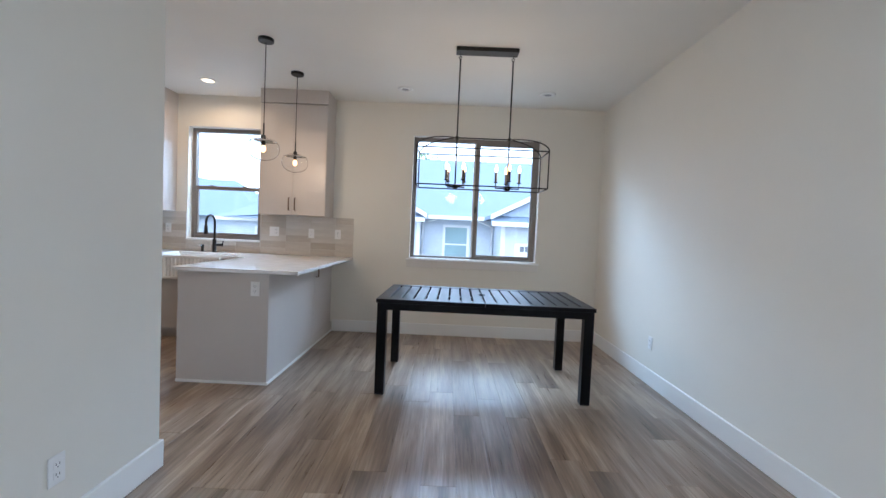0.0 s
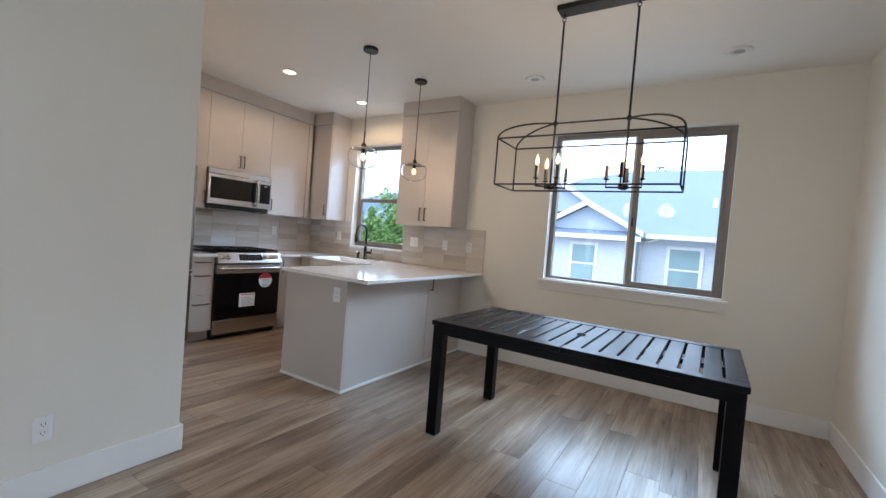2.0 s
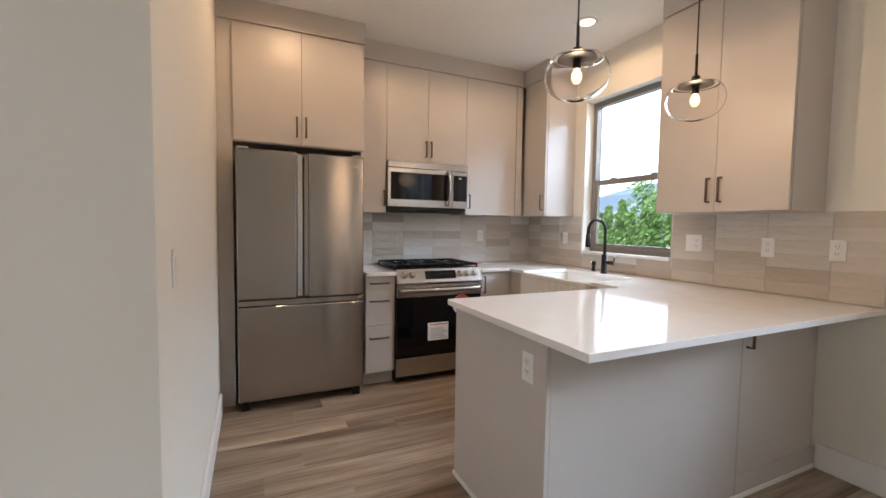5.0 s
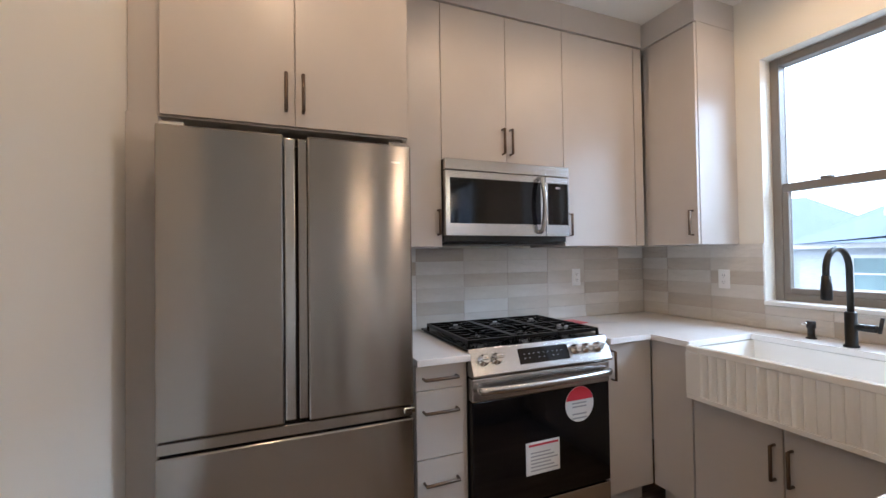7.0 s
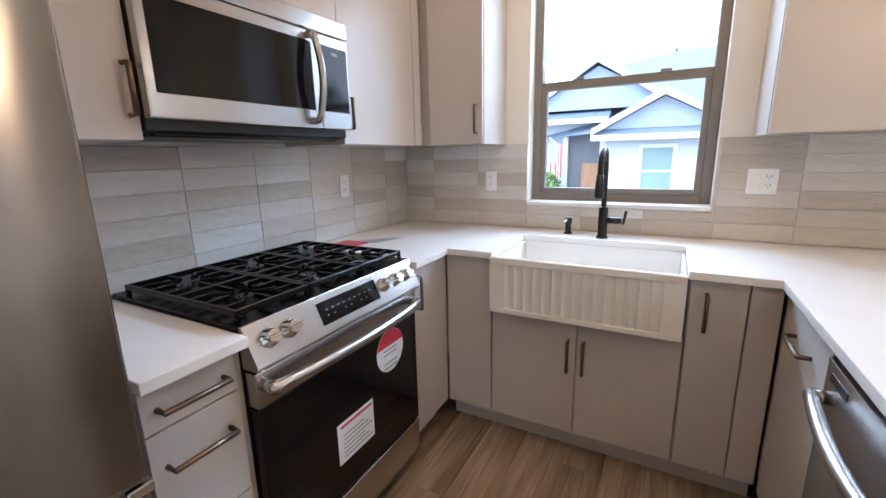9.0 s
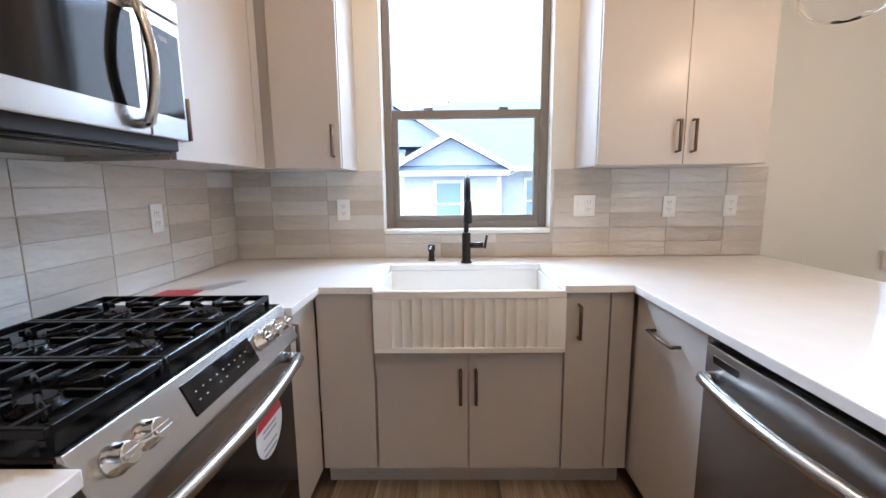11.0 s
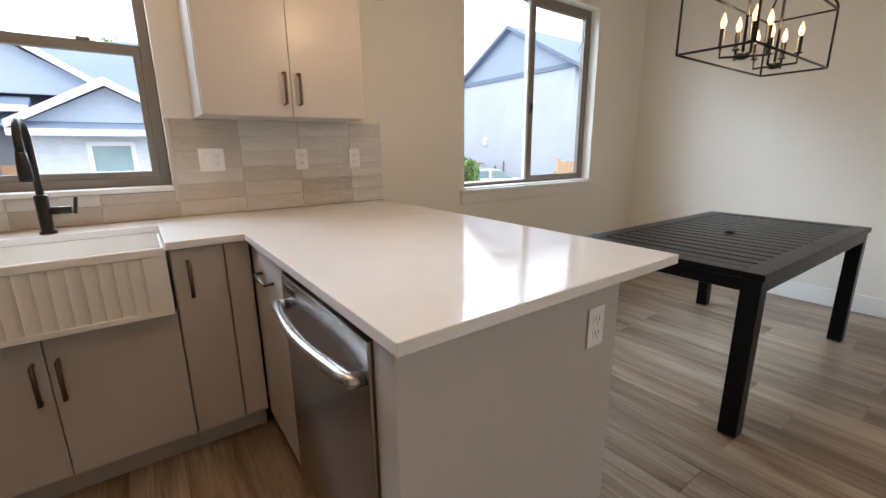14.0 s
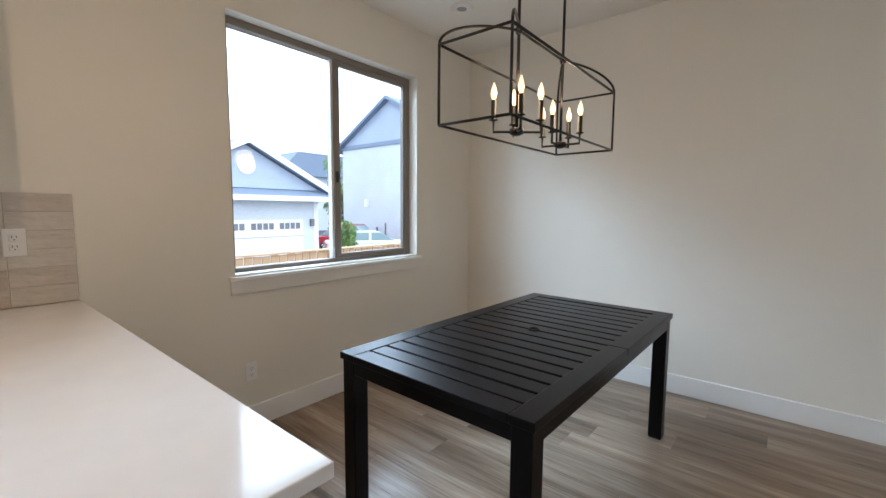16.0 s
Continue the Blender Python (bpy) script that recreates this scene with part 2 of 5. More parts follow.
def bm_tube(bm, pts, r, sides=10, closed=False):
    """A round bar along a line of points."""
    pts = [Vector(p) for p in pts]
    n = len(pts)
    rings = []
    up = None
    for i, p in enumerate(pts):
        a = pts[i - 1] if (i or closed) else p
        b = pts[(i + 1) % n] if (i < n - 1 or closed) else p
        d = (b - a).normalized()
        if up is None:
            up = d.orthogonal().normalized()
        up = (up - d * up.dot(d)).normalized()
        s = d.cross(up)
        rr = r[i] if isinstance(r, (list, tuple)) else r
        k = 1.0
        if 0 < i < n - 1:
            c = (p - a).normalized().dot((b - p).normalized())
            k = 1.0 / max(0.5, math.sqrt((1 + c) / 2))
        rings.append([bm.verts.new(p + (up * math.cos(2 * math.pi * j / sides) + s * math.sin(2 * math.pi * j / sides)) * rr * (k if k < 1.2 else 1.1)) for j in range(sides)])
    for i in range(n if closed else n - 1):
        q, w = rings[i], rings[(i + 1) % n]
        for j in range(sides):
            f = bm.faces.new((q[j], q[(j + 1) % sides], w[(j + 1) % sides], w[j]))
            f.smooth = True
    if not closed:
        bm.faces.new(rings[0][::-1])
        bm.faces.new(rings[-1])


def bm_lathe(bm, centre, profile, sides=32, axis="Z", closed=False):
    """A turned shape: profile of (radius, height)."""
    c = Vector(centre)
    rings = []
    for r, h in profile:
        ring = []
        for j in range(sides):
            a = 2 * math.pi * j / sides
            u, v = r * math.cos(a), r * math.sin(a)
            p = {"Z": (u, v, h), "X": (h, u, v), "Y": (v, h, u)}[axis]
            ring.append(bm.verts.new(c + Vector(p)))
        rings.append(ring)
    pairs = list(zip(rings, rings[1:])) + ([(rings[-1], rings[0])] if closed else [])
    for q, w in pairs:
        for j in range(sides):
            bm.faces.new((q[j], q[(j + 1) % sides], w[(j + 1) % sides], w[j])).smooth = True
    if not closed:
        bm.faces.new(rings[0][::-1])
        bm.faces.new(rings[-1])


def bm_prism(bm, poly, a, b, axis="Z", bevel=0.0):
    """A polygon pushed from a to b along an axis; poly in the two other axes in order."""
    def at(u, v, w):
        return {"Z": (u, v, w), "Y": (u, w, v), "X": (w, u, v)}[axis]
    lo = [bm.verts.new(at(u, v, a)) for u, v in poly]
    hi = [bm.verts.new(at(u, v, b)) for u, v in poly]
    n = len(poly)
    faces = [bm.faces.new(lo[::-1]), bm.faces.new(hi)] + [bm.faces.new((lo[i], lo[(i + 1) % n], hi[(i + 1) % n], hi[i])) for i in range(n)]
    bmesh.ops.recalc_face_normals(bm, faces=faces)
    if bevel:
        edges = {e for f in faces for e in f.edges}
        bmesh.ops.bevel(bm, geom=list(edges), offset=bevel, segments=2, profile=0.5, affect="EDGES")


def done(name, bm, mat, parent=None, label=""):
    """The mesh as an object with its origin at its middle, under a parent if one is given. Coordinates are the world's, or the parent's own frame when that is turned."""
    bmesh.ops.recalc_face_normals(bm, faces=bm.faces[:])
    co = [v.co for v in bm.verts]
    mid = Vector([(min(c[i] for c in co) + max(c[i] for c in co)) / 2 for i in range(3)])
    for v in bm.verts:
        v.co -= mid
    me = bpy.data.meshes.new(name)
    bm.to_mesh(me)
    bm.free()
    me.materials.append(mat)
    ob = new(name, me)
    ob.location = mid
    if parent is not None:
        ob.parent = parent
        if not parent.get("turned"):
            base = parent.location.copy()
            if parent.parent is not None:
                base += parent.parent.location
            ob.location = mid - base
    if label:
        ob["label"] = label
    return ob


def part(name, boxes, mat, parent=None, bevel=0.0, seg=1, label=""):
    bm = bmesh.new()
    for lo, hi in boxes:
        bm_box(bm, lo, hi, bevel, seg)
    return done(name, bm, mat, parent, label)


def tube(name, lines, r, mat, parent=None, sides=10, label=""):
    bm = bmesh.new()
    for pts in lines:
        bm_tube(bm, pts, r, sides)
    return done(name, bm, mat, parent, label)


def thing(name, at, label, category, group="", kind=""):
    ob = new(name)
    ob.empty_display_size = 0.1
    ob.location = at
    return tagged(ob, label, category, group, kind)


def arc(c, r, a0, a1, n, plane="XZ"):
    out = []
    for i in range(n + 1):
        a = math.radians(a0 + (a1 - a0) * i / n)
        u, v = r * math.cos(a), r * math.sin(a)
        out.append({"XZ": (c[0] + u, c[1], c[2] + v), "YZ": (c[0], c[1] + u, c[2] + v), "XY": (c[0] + u, c[1] + v, c[2])}[plane])
    return out


def structure(ob, label, category):
    return tagged(ob, label, category, kind="structure")

# ---- the room ----
NORTH, WEST, EAST, SOUTH, TOP = 5.17, -3.93, 1.925, -3.30, 2.80
PART_X, PART_Y = -1.345, 2.178
DWIN = (-0.365, 1.172, 0.942, 2.420)
KWIN = (-3.100, -2.200, 1.065, 2.420)
SIDE = (-2.70, -0.50)


def wall_y(name, x0, x1, y0, y1, holes, mat, label, z0=0.0, z1=TOP):
    """A wall that runs along x, with openings (x0, x1, z0, z1) through it."""
    bm = bmesh.new()
    xs = sorted({x0, x1, *(h[0] for h in holes), *(h[1] for h in holes)})
    for a, b in zip(xs, xs[1:]):
        cut = sorted((h[2], h[3]) for h in holes if h[0] <= a and h[1] >= b)
        z = z0
        for lo, hi in cut:
            if lo > z:
                bm_box(bm, (a, y0, z), (b, y1, lo))
            z = hi
        if z < z1:
            bm_box(bm, (a, y0, z), (b, y1, z1))
    return structure(done(name, bm, mat), label, "wall")


wall_y("wall_north", WEST - 0.15, EAST + 0.15, NORTH, NORTH + 0.16, [DWIN, KWIN], M_WALL, "warm white painted drywall with two window openings")
structure(part("wall_south", [((PART_X - 0.12, SOUTH - 0.15, 0), (EAST + 0.15, SOUTH, TOP))], M_WALL), "warm white painted drywall at the end of the room", "wall")
structure(part("wall_east", [((EAST, SOUTH, 0), (EAST + 0.15, SIDE[0], TOP)), ((EAST, SIDE[1], 0), (EAST + 0.15, NORTH, TOP)), ((EAST, SIDE[0], 2.1), (EAST + 0.15, SIDE[1], TOP))], M_WALL), "warm white painted drywall wall beside the table", "wall")
structure(part("wall_west", [((WEST - 0.15, PART_Y - 0.12, 0), (WEST, NORTH, TOP))], M_WALL), "warm white painted drywall wall behind the range", "wall")
bm = bmesh.new()
bm_prism(bm, [(PART_X, SIDE[1]), (PART_X, PART_Y), (WEST, PART_Y), (WEST, PART_Y - 0.12), (PART_X - 0.12, PART_Y - 0.12), (PART_X - 0.12, SIDE[1])], 0, TOP)
bm_box(bm, (PART_X - 0.12, SOUTH, 0), (PART_X, SIDE[0], TOP))
bm_box(bm, (PART_X - 0.12, SIDE[0], 2.1), (PART_X, SIDE[1], TOP))
structure(done("wall_partition", bm, M_WALL), "warm white painted partition wall with a square outer corner", "wall")
structure(part("ceiling", [((WEST - 0.15, SOUTH - 0.15, TOP), (EAST + 0.15, NORTH + 0.16, TOP + 0.12))], M_CEIL), "flat off-white painted ceiling", "ceiling")
floor = structure(part("floor", [((WEST - 0.15, SOUTH - 0.15, -0.15), (EAST + 0.15, NORTH + 0.16, -0.006))], M_DARKGAP), "brown oak-look plank floor", "floor")


def baseboard(lo, hi):
    bm = bmesh.new()
    bm_box(bm, lo, hi, 0.003)
    structure(done("baseboard", bm, M_TRIM), "white painted flat baseboard", "baseboard")


BB, BH = 0.016, 0.14
baseboard((-1.285, NORTH - BB, 0), (EAST - BB, NORTH, BH))
baseboard((EAST - BB, SIDE[1], 0), (EAST, NORTH - BB, BH))
baseboard((PART_X, SIDE[1], 0), (PART_X + BB, PART_Y + BB, BH))
baseboard((WEST + 0.7, PART_Y, 0), (PART_X, PART_Y + BB, BH))


def window_frame(name, win, y, label, slider):
    x0, x1, z0, z1 = win
    e = thing(name, ((x0 + x1) / 2, y, z0), label, "window", kind="structure")
    f = 0.045
    fb = 0.030 if slider else 0.045
    part("frame", [((x0, y, z0), (x0 + f, y + 0.07, z1)), ((x1 - f, y, z0), (x1, y + 0.07, z1)),
                   ((x0 + f, y, z1 - f), (x1 - f, y + 0.07, z1)), ((x0 + f, y, z0), (x1 - f, y + 0.07, z0 + fb))], M_VINYL, e, 0.004)
    if slider:
        xm = x0 + 0.50 * (x1 - x0)
        s = 0.032
        part("sash", [((xm, y + 0.004, z0 + fb), (xm + 0.05, y + 0.04, z1 - f)), ((x1 - f - s, y + 0.004, z0 + fb), (x1 - f, y + 0.04, z1 - f)),
                      ((xm + 0.05, y + 0.004, z1 - f - s), (x1 - f - s, y + 0.04, z1 - f)), ((xm + 0.05, y + 0.004, z0 + fb), (x1 - f - s, y + 0.04, z0 + fb + s))], M_VINYL, e, 0.003)
        part("sash", [((xm - 0.022, y + 0.012, z0 + fb), (xm - 0.001, y + 0.06, z1 - f))], M_VINYLW, e, 0.003, label="pale fixed sash edge")
        part("latch", [((xm + 0.006, y - 0.012, 1.52), (xm + 0.024, y + 0.004, 1.60)), ((xm + 0.010, y - 0.024, 1.55), (xm + 0.020, y - 0.012, 1.585))], M_BLACK, e, 0.002)
        part("pane", [((x0 + f, y + 0.048, z0 + fb), (xm - 0.022, y + 0.053, z1 - f))], M_PANE, e).visible_shadow = False
        part("pane", [((xm + 0.05, y + 0.020, z0 + fb + s), (x1 - f - s, y + 0.025, z1 - f - s))], M_PANE, e).visible_shadow = False
    else:
        zm, s = 1.715, 0.03
        part("sash", [((x0 + f, y + 0.004, zm - 0.045), (x1 - f, y + 0.045, zm)), ((x0 + f, y + 0.004, z0 + fb), (x0 + f + s, y + 0.04, zm - 0.045)),
                      ((x1 - f - s, y + 0.004, z0 + fb), (x1 - f, y + 0.04, zm - 0.045)), ((x0 + f + s, y + 0.004, z0 + fb), (x1 - f - s, y + 0.04, z0 + fb + s))], M_VINYL, e, 0.003)
        part("latch", [((x0 + 0.22, y - 0.004, zm), (x0 + 0.27, y + 0.03, zm + 0.012)), ((x1 - 0.27, y - 0.004, zm), (x1 - 0.22, y + 0.03, zm + 0.012))], M_VINYL, e, 0.003)
        part("pane", [((x0 + f, y + 0.048, zm), (x1 - f, y + 0.053, z1 - f))], M_PANE, e).visible_shadow = False
        part("pane", [((x0 + f + s, y + 0.020, z0 + fb + s), (x1 - f - s, y + 0.025, zm - 0.045))], M_PANE, e).visible_shadow = False
    return e


w = window_frame("window_1", DWIN, NORTH + 0.085, "wide sliding window with a taupe vinyl frame", True)
part("sill", [((DWIN[0] - 0.04, NORTH - 0.03, DWIN[2] - 0.030), (DWIN[1] + 0.04, NORTH + 0.0, DWIN[2] - 0.008)), ((DWIN[0] + 0.002, NORTH, DWIN[2] + 0.001), (DWIN[1] - 0.002, NORTH + 0.085, DWIN[2] + 0.004))], M_TRIM, w, 0.002, label="white painted stool")
part("apron", [((DWIN[0] - 0.03, NORTH - 0.016, DWIN[2] - 0.112), (DWIN[1] + 0.03, NORTH - 0.0005, DWIN[2] - 0.030))], M_SILL, w, 0.002, label="painted apron board")
w = window_frame("window_2", KWIN, NORTH + 0.085, "single-hung kitchen window with a taupe vinyl frame", False)
part("sill", [((KWIN[0] + 0.002, NORTH - 0.022, KWIN[2] - 0.018), (KWIN[1] - 0.002, NORTH + 0.085, KWIN[2] + 0.004))], M_TRIM, w, 0.002, label="white painted sill")

# assumed glazed openings, never in view, added to let the side fill lamps in
for x in (EAST + 0.05, PART_X - 0.10):
    e = thing("unseen_fill_door", (x, -1.6, 0), "unseen added glazed door for the side fill lamp", "door", kind="structure")
    part("frame", [((x, SIDE[0] + a, 0.0), (x + 0.07, SIDE[0] + a + 0.07, 2.1)) for a in (0, 1.065, 2.13)] + [((x, SIDE[0] + 0.07, 2.03), (x + 0.07, SIDE[1] - 0.07, 2.1))], M_TRIM, e, 0.003)
    part("pane", [((x + 0.03, SIDE[0] + 0.07, 0.0), (x + 0.035, SIDE[1] - 0.07, 2.03))], M_PANE, e).visible_shadow = False

# ---- cabinets ----


def pull(parent, a, b, out, mat=M_BRONZE):
    """A flat bar pull from a to b that stands off along out."""
    a, b, out = Vector(a), Vector(b), Vector(out)
    bm = bmesh.new()
    bm_tube(bm, [a, a + out * 0.03, b + out * 0.03, b], 0.0065, 8)
    return done("handle", bm, mat, parent, "brushed bronze bar handle")


def cab_x(name, y0, y1, z0, z1, xf, doors, label, group, toe=False, crown=False, xback=WEST):
    """A cabinet whose front faces +x. doors: (y0, y1, z0, z1, handle) with handle (ya, za, yb, zb) or None."""
    e = thing(name, ((xback + xf) / 2, (y0 + y1) / 2, z0), label, "cabinet", group)
    boxes = [((xback + 0.001, y0, z0 + (0.11 if toe else 0)), (xf - 0.02, y1, z1))]
    part("body", boxes, M_CAB, e)
    if toe:
        part("toe_kick", [((xback + 0.001, y0, 0), (xf - 0.08, y1, 0.11))], M_CAB, e)
    for a, b, c, d, h in doors:
        p = part("door", [((xf - 0.018, a + 0.0015, c + 0.0015), (xf, b - 0.0015, d - (0.009 if d == UT else 0.0015)))], M_CAB, e, 0.0012)
        if h:
            pull(e, (xf, h[0], h[1]), (xf, h[2], h[3]), (1, 0, 0))
    if crown:
        part("crown", [((xback + 0.001, y0, z1), (xf + 0.003, y1, TOP - 0.001))], M_CAB, e, 0.001)
    return e


def cab_y(name, x0, x1, z0, z1, yf, doors, label, group, toe=False, crown=False):
    """A cabinet whose front faces -y, against the north wall."""
    e = thing(name, ((x0 + x1) / 2, (NORTH + yf) / 2, z0), label, "cabinet", group)
    part("body", [((x0, yf + 0.02, z0 + (0.11 if toe else 0)), (x1, NORTH - 0.001, z1))], M_CAB, e)
    if toe:
        part("toe_kick", [((x0, yf + 0.08, 0), (x1, NORTH - 0.001, 0.11))], M_CAB, e)
    for a, b, c, d, h in doors:
        part("door", [((a + 0.0015, yf, c + 0.0015), (b - 0.0015, yf + 0.018, d - (0.009 if d == UT else 0.0015)))], M_CAB, e, 0.0012)
        if h:
            pull(e, (h[0], yf, h[1]), (h[2], yf, h[3]), (0, -1, 0))
    if crown:
        part("crown", [((x0 - 0.003, yf - 0.003, z1), (x1 + 0.003, NORTH - 0.001, TOP - 0.001))], M_CAB, e, 0.001)
    return e


UB, UT = 1.388, 2.645
UG, BG = "wall cabinets in the kitchen", "base cabinets in the kitchen"
# tall fridge surround
e = cab_x("fridge_cabinet", 2.180, 3.178, 1.842, UT, -3.33, [(2.275, 2.72, 1.846, UT, (2.687, 1.905, 2.687, 2.042)), (2.72, 3.176, 1.846, UT, (2.749, 1.905, 2.749, 2.042))],
          "greige flat-panel cabinet above the refrigerator", UG, crown=True)
part("side_panel", [((WEST + 0.001, 2.180, 0), (-3.33, 2.272, 1.842))], M_CAB, e)
part("side_panel", [((WEST + 0.001, 3.160, 0), (-3.36, 3.178, 1.842))], M_CAB, e)
cab_x("wall_cabinet", 3.18, 3.43, UB, UT, -3.58, [(3.18, 3.43, UB, UT, (3.408, 1.45, 3.408, 1.572))], "narrow greige flat-panel wall cabinet beside the microwave", UG, crown=True)
cab_x("wall_cabinet", 3.43, 4.19, 1.835, UT, -3.58, [(3.43, 3.81, 1.838, UT, (3.787, 1.885, 3.787, 2.018)), (3.81, 4.19, 1.838, UT, (3.835, 1.885, 3.835, 2.018))],
      "two-door greige wall cabinet over the microwave", UG, crown=True)
cab_x("wall_cabinet", 4.19, 4.81, UB, UT, -3.58, [(4.19, 4.737, UB, UT, (4.222, 1.45, 4.222, 1.572)), (4.741, 4.81, UB, UT, None)], "tall greige flat-panel wall cabinet in the corner", UG, crown=True)
cab_y("wall_cabinet", -3.60, -3.235, UB, UT, 4.83, [(-3.545, -3.237, UB, UT, (-3.268, 1.442, -3.268, 1.578))], "narrow greige wall cabinet beside the kitchen window", UG, crown=True)
cab_y("wall_cabinet", -2.075, -1.315, UB, UT, 4.83, [(-2.073, -1.69, UB, UT, (-1.723, 1.445, -1.723, 1.582)), (-1.69, -1.317, UB, UT, (-1.655, 1.445, -1.655, 1.582))],
      "two-door greige wall cabinet above the peninsula", UG, crown=True)
# bases
CB = 0.884
cab_x("drawer_cabinet", 3.182, 3.424, 0, CB, -3.29,
      [(3.182, 3.400, 0.778, 0.880, (3.215, 0.828, 3.365, 0.828)), (3.182, 3.400, 0.492, 0.776, (3.215, 0.690, 3.365, 0.690)), (3.182, 3.400, 0.115, 0.490, (3.215, 0.395, 3.365, 0.395))],
      "greige three-drawer base cabinet beside the range", BG, toe=True)
cab_x("base_cabinet", 4.204, 4.51, 0, CB, -3.29, [(4.206, 4.508, 0.115, 0.880, (4.235, 0.70, 4.235, 0.845))], "narrow greige base cabinet beside the range", BG, toe=True)
cab_y("base_cabinet", -3.288, -3.056, 0, CB, 4.51, [(-3.286, -3.058, 0.115, 0.880, None)], "greige corner base cabinet beside the sink", BG, toe=True)
cab_y("sink_cabinet", -3.054, -2.288, 0, 0.648, 4.51, [(-3.052, -2.673, 0.115, 0.645, (-2.705, 0.42, -2.705, 0.558)), (-2.671, -2.290, 0.115, 0.645, (-2.642, 0.42, -2.642, 0.558))],
      "two-door greige base cabinet under the farmhouse sink", BG, toe=True)
cab_y("base_cabinet", -2.286, -2.012, 0, CB, 4.51, [(-2.284, -2.108, 0.115, 0.880, (-2.232, 0.695, -2.232, 0.830)), (-2.105, -2.014, 0.115, 0.880, None)], "narrow greige base cabinet beside the sink", BG, toe=True)
# peninsula
e = thing("peninsula", (-1.65, 4.2, 0), "greige panelled kitchen peninsula carrying a white worktop", "peninsula")
part("body", [((-1.99, 4.045, 0.11), (-1.31, NORTH - 0.001, CB)), ((-1.40, 3.35, 0.0), (-1.31, 4.045, CB))], M_CAB, e)
part("end_panel", [((-2.012, 3.330, 0), (-1.292, 3.349, CB)), ((-2.010, 3.3492, 0.0), (-1.95, 3.420, CB))], M_CAB, e, 0.0015)
part("back_panel", [((-1.309, 3.3495, 0), (-1.292, 4.464, CB)), ((-1.309, 4.468, 0.0), (-1.292, NORTH - 0.001, 0.112))], M_CAB, e, 0.001)
d = part("door", [((-1.309, 4.468, 0.115), (-1.291, 5.10, CB - 0.004))], M_CAB, e, 0.0012)
pull(e, (-1.291, 4.50, 0.735), (-1.291, 4.50, 0.870), (1, 0, 0))
part("door", [((-2.010, 4.047, 0.115), (-1.992, 4.485, CB - 0.004))], M_CAB, e, 0.0012)
pull(e, (-2.010, 4.180, 0.782), (-2.010, 4.340, 0.782), (-1, 0, 0))
part("toe_kick", [((-1.94, 4.045, 0), (-1.31, NORTH - 0.001, 0.11))], M_CAB, e)
part("shoe_trim", [((-1.292, 3.32, 0), (-1.282, 5.15, 0.022)), ((-2.012, 3.320, 0), (-1.282, 3.330, 0.022))], M_TRIM, e, 0.002, label="thin white shoe strip")

# worktops
bm = bmesh.new()
bm_prism(bm, [(WEST + 0.002, 4.206), (-3.262, 4.206), (-3.262, 4.482), (-3.046, 4.482), (-3.046, 4.945), (-2.296, 4.945), (-2.296, 4.482), (-2.03, 4.482), (-2.03, 3.288), (-1.052, 3.288), (-1.052, NORTH - 0.002), (WEST + 0.002, NORTH - 0.002)], CB + 0.001, 0.914, "Z", 0.0025)
tagged(done("countertop", bm, M_QUARTZ), "glossy white quartz worktop around the sink and peninsula", "countertop")
bm = bmesh.new()
bm_box(bm, (WEST + 0.002, 3.180, CB + 0.001), (-3.262, 3.424, 0.914), 0.0025, 2)
tagged(done("countertop", bm, M_QUARTZ), "short white quartz worktop beside the refrigerator", "countertop")

# ---- farmhouse sink ----
e = thing("farmhouse_sink", (-2.67, 4.7, 0.65), "white fireclay apron sink with a fluted front", "sink")
bm = bmesh.new()
sx0, sx1, sy0, sy1, sz = -3.044, -2.298, 4.452, 4.975, 0.883
bm_box(bm, (sx0, sy0 + 0.012, 0.652), (sx1, sy0 + 0.030, 0.902), 0.006, 2)
bm_box(bm, (sx0, sy0 + 0.030, 0.652), (sx0 + 0.010, sy1, sz))
bm_box(bm, (sx1 - 0.010, sy0 + 0.030, 0.652), (sx1, sy1, sz))
bm_box(bm, (sx0 + 0.010, sy1 - 0.026, 0.652), (sx1 - 0.010, sy1, sz))
bm_box(bm, (sx0 + 0.010, sy0 + 0.030, 0.652), (sx1 - 0.010, sy1 - 0.026, 0.69))
done("basin", bm, M_SINK, e)
bm = bmesh.new()
n = 15
fx0, fx1 = sx0 + 0.07, sx1 - 0.07
pts = [(sx0, sy0 + 0.0115), (sx0, sy0)]
for i in range(n):
    a = fx0 + (fx1 - fx0) * i / n
    s = (fx1 - fx0) / n
    pts += [(a, sy0), (a + 0.10 * s, sy0 + 0.004), (a + 0.3 * s, sy0 + 0.0075), (a + 0.5 * s, sy0 + 0.008), (a + 0.7 * s, sy0 + 0.0075), (a + 0.9 * s, sy0 + 0.004)]
pts += [(fx1, sy0), (sx1, sy0), (sx1, sy0 + 0.0115)]
bm_prism(bm, pts, 0.675, 0.872)
bm_box(bm, (sx0, sy0, 0.653), (sx1, sy0 + 0.0115, 0.6748), 0.002)
bm_box(bm, (sx0, sy0, 0.8722), (sx1, sy0 + 0.0115, 0.902), 0.003)
done("fluted_front", bm, M_SINK, e)
bm = bmesh.new()
bm_lathe(bm, (-2.67, 4.72, 0.69), [(0.05, 0.001), (0.05, 0.004), (0.03, 0.003), (0.012, 0.002)], 24)
done("drain", bm, M_CHROME, e, "steel drain ring")

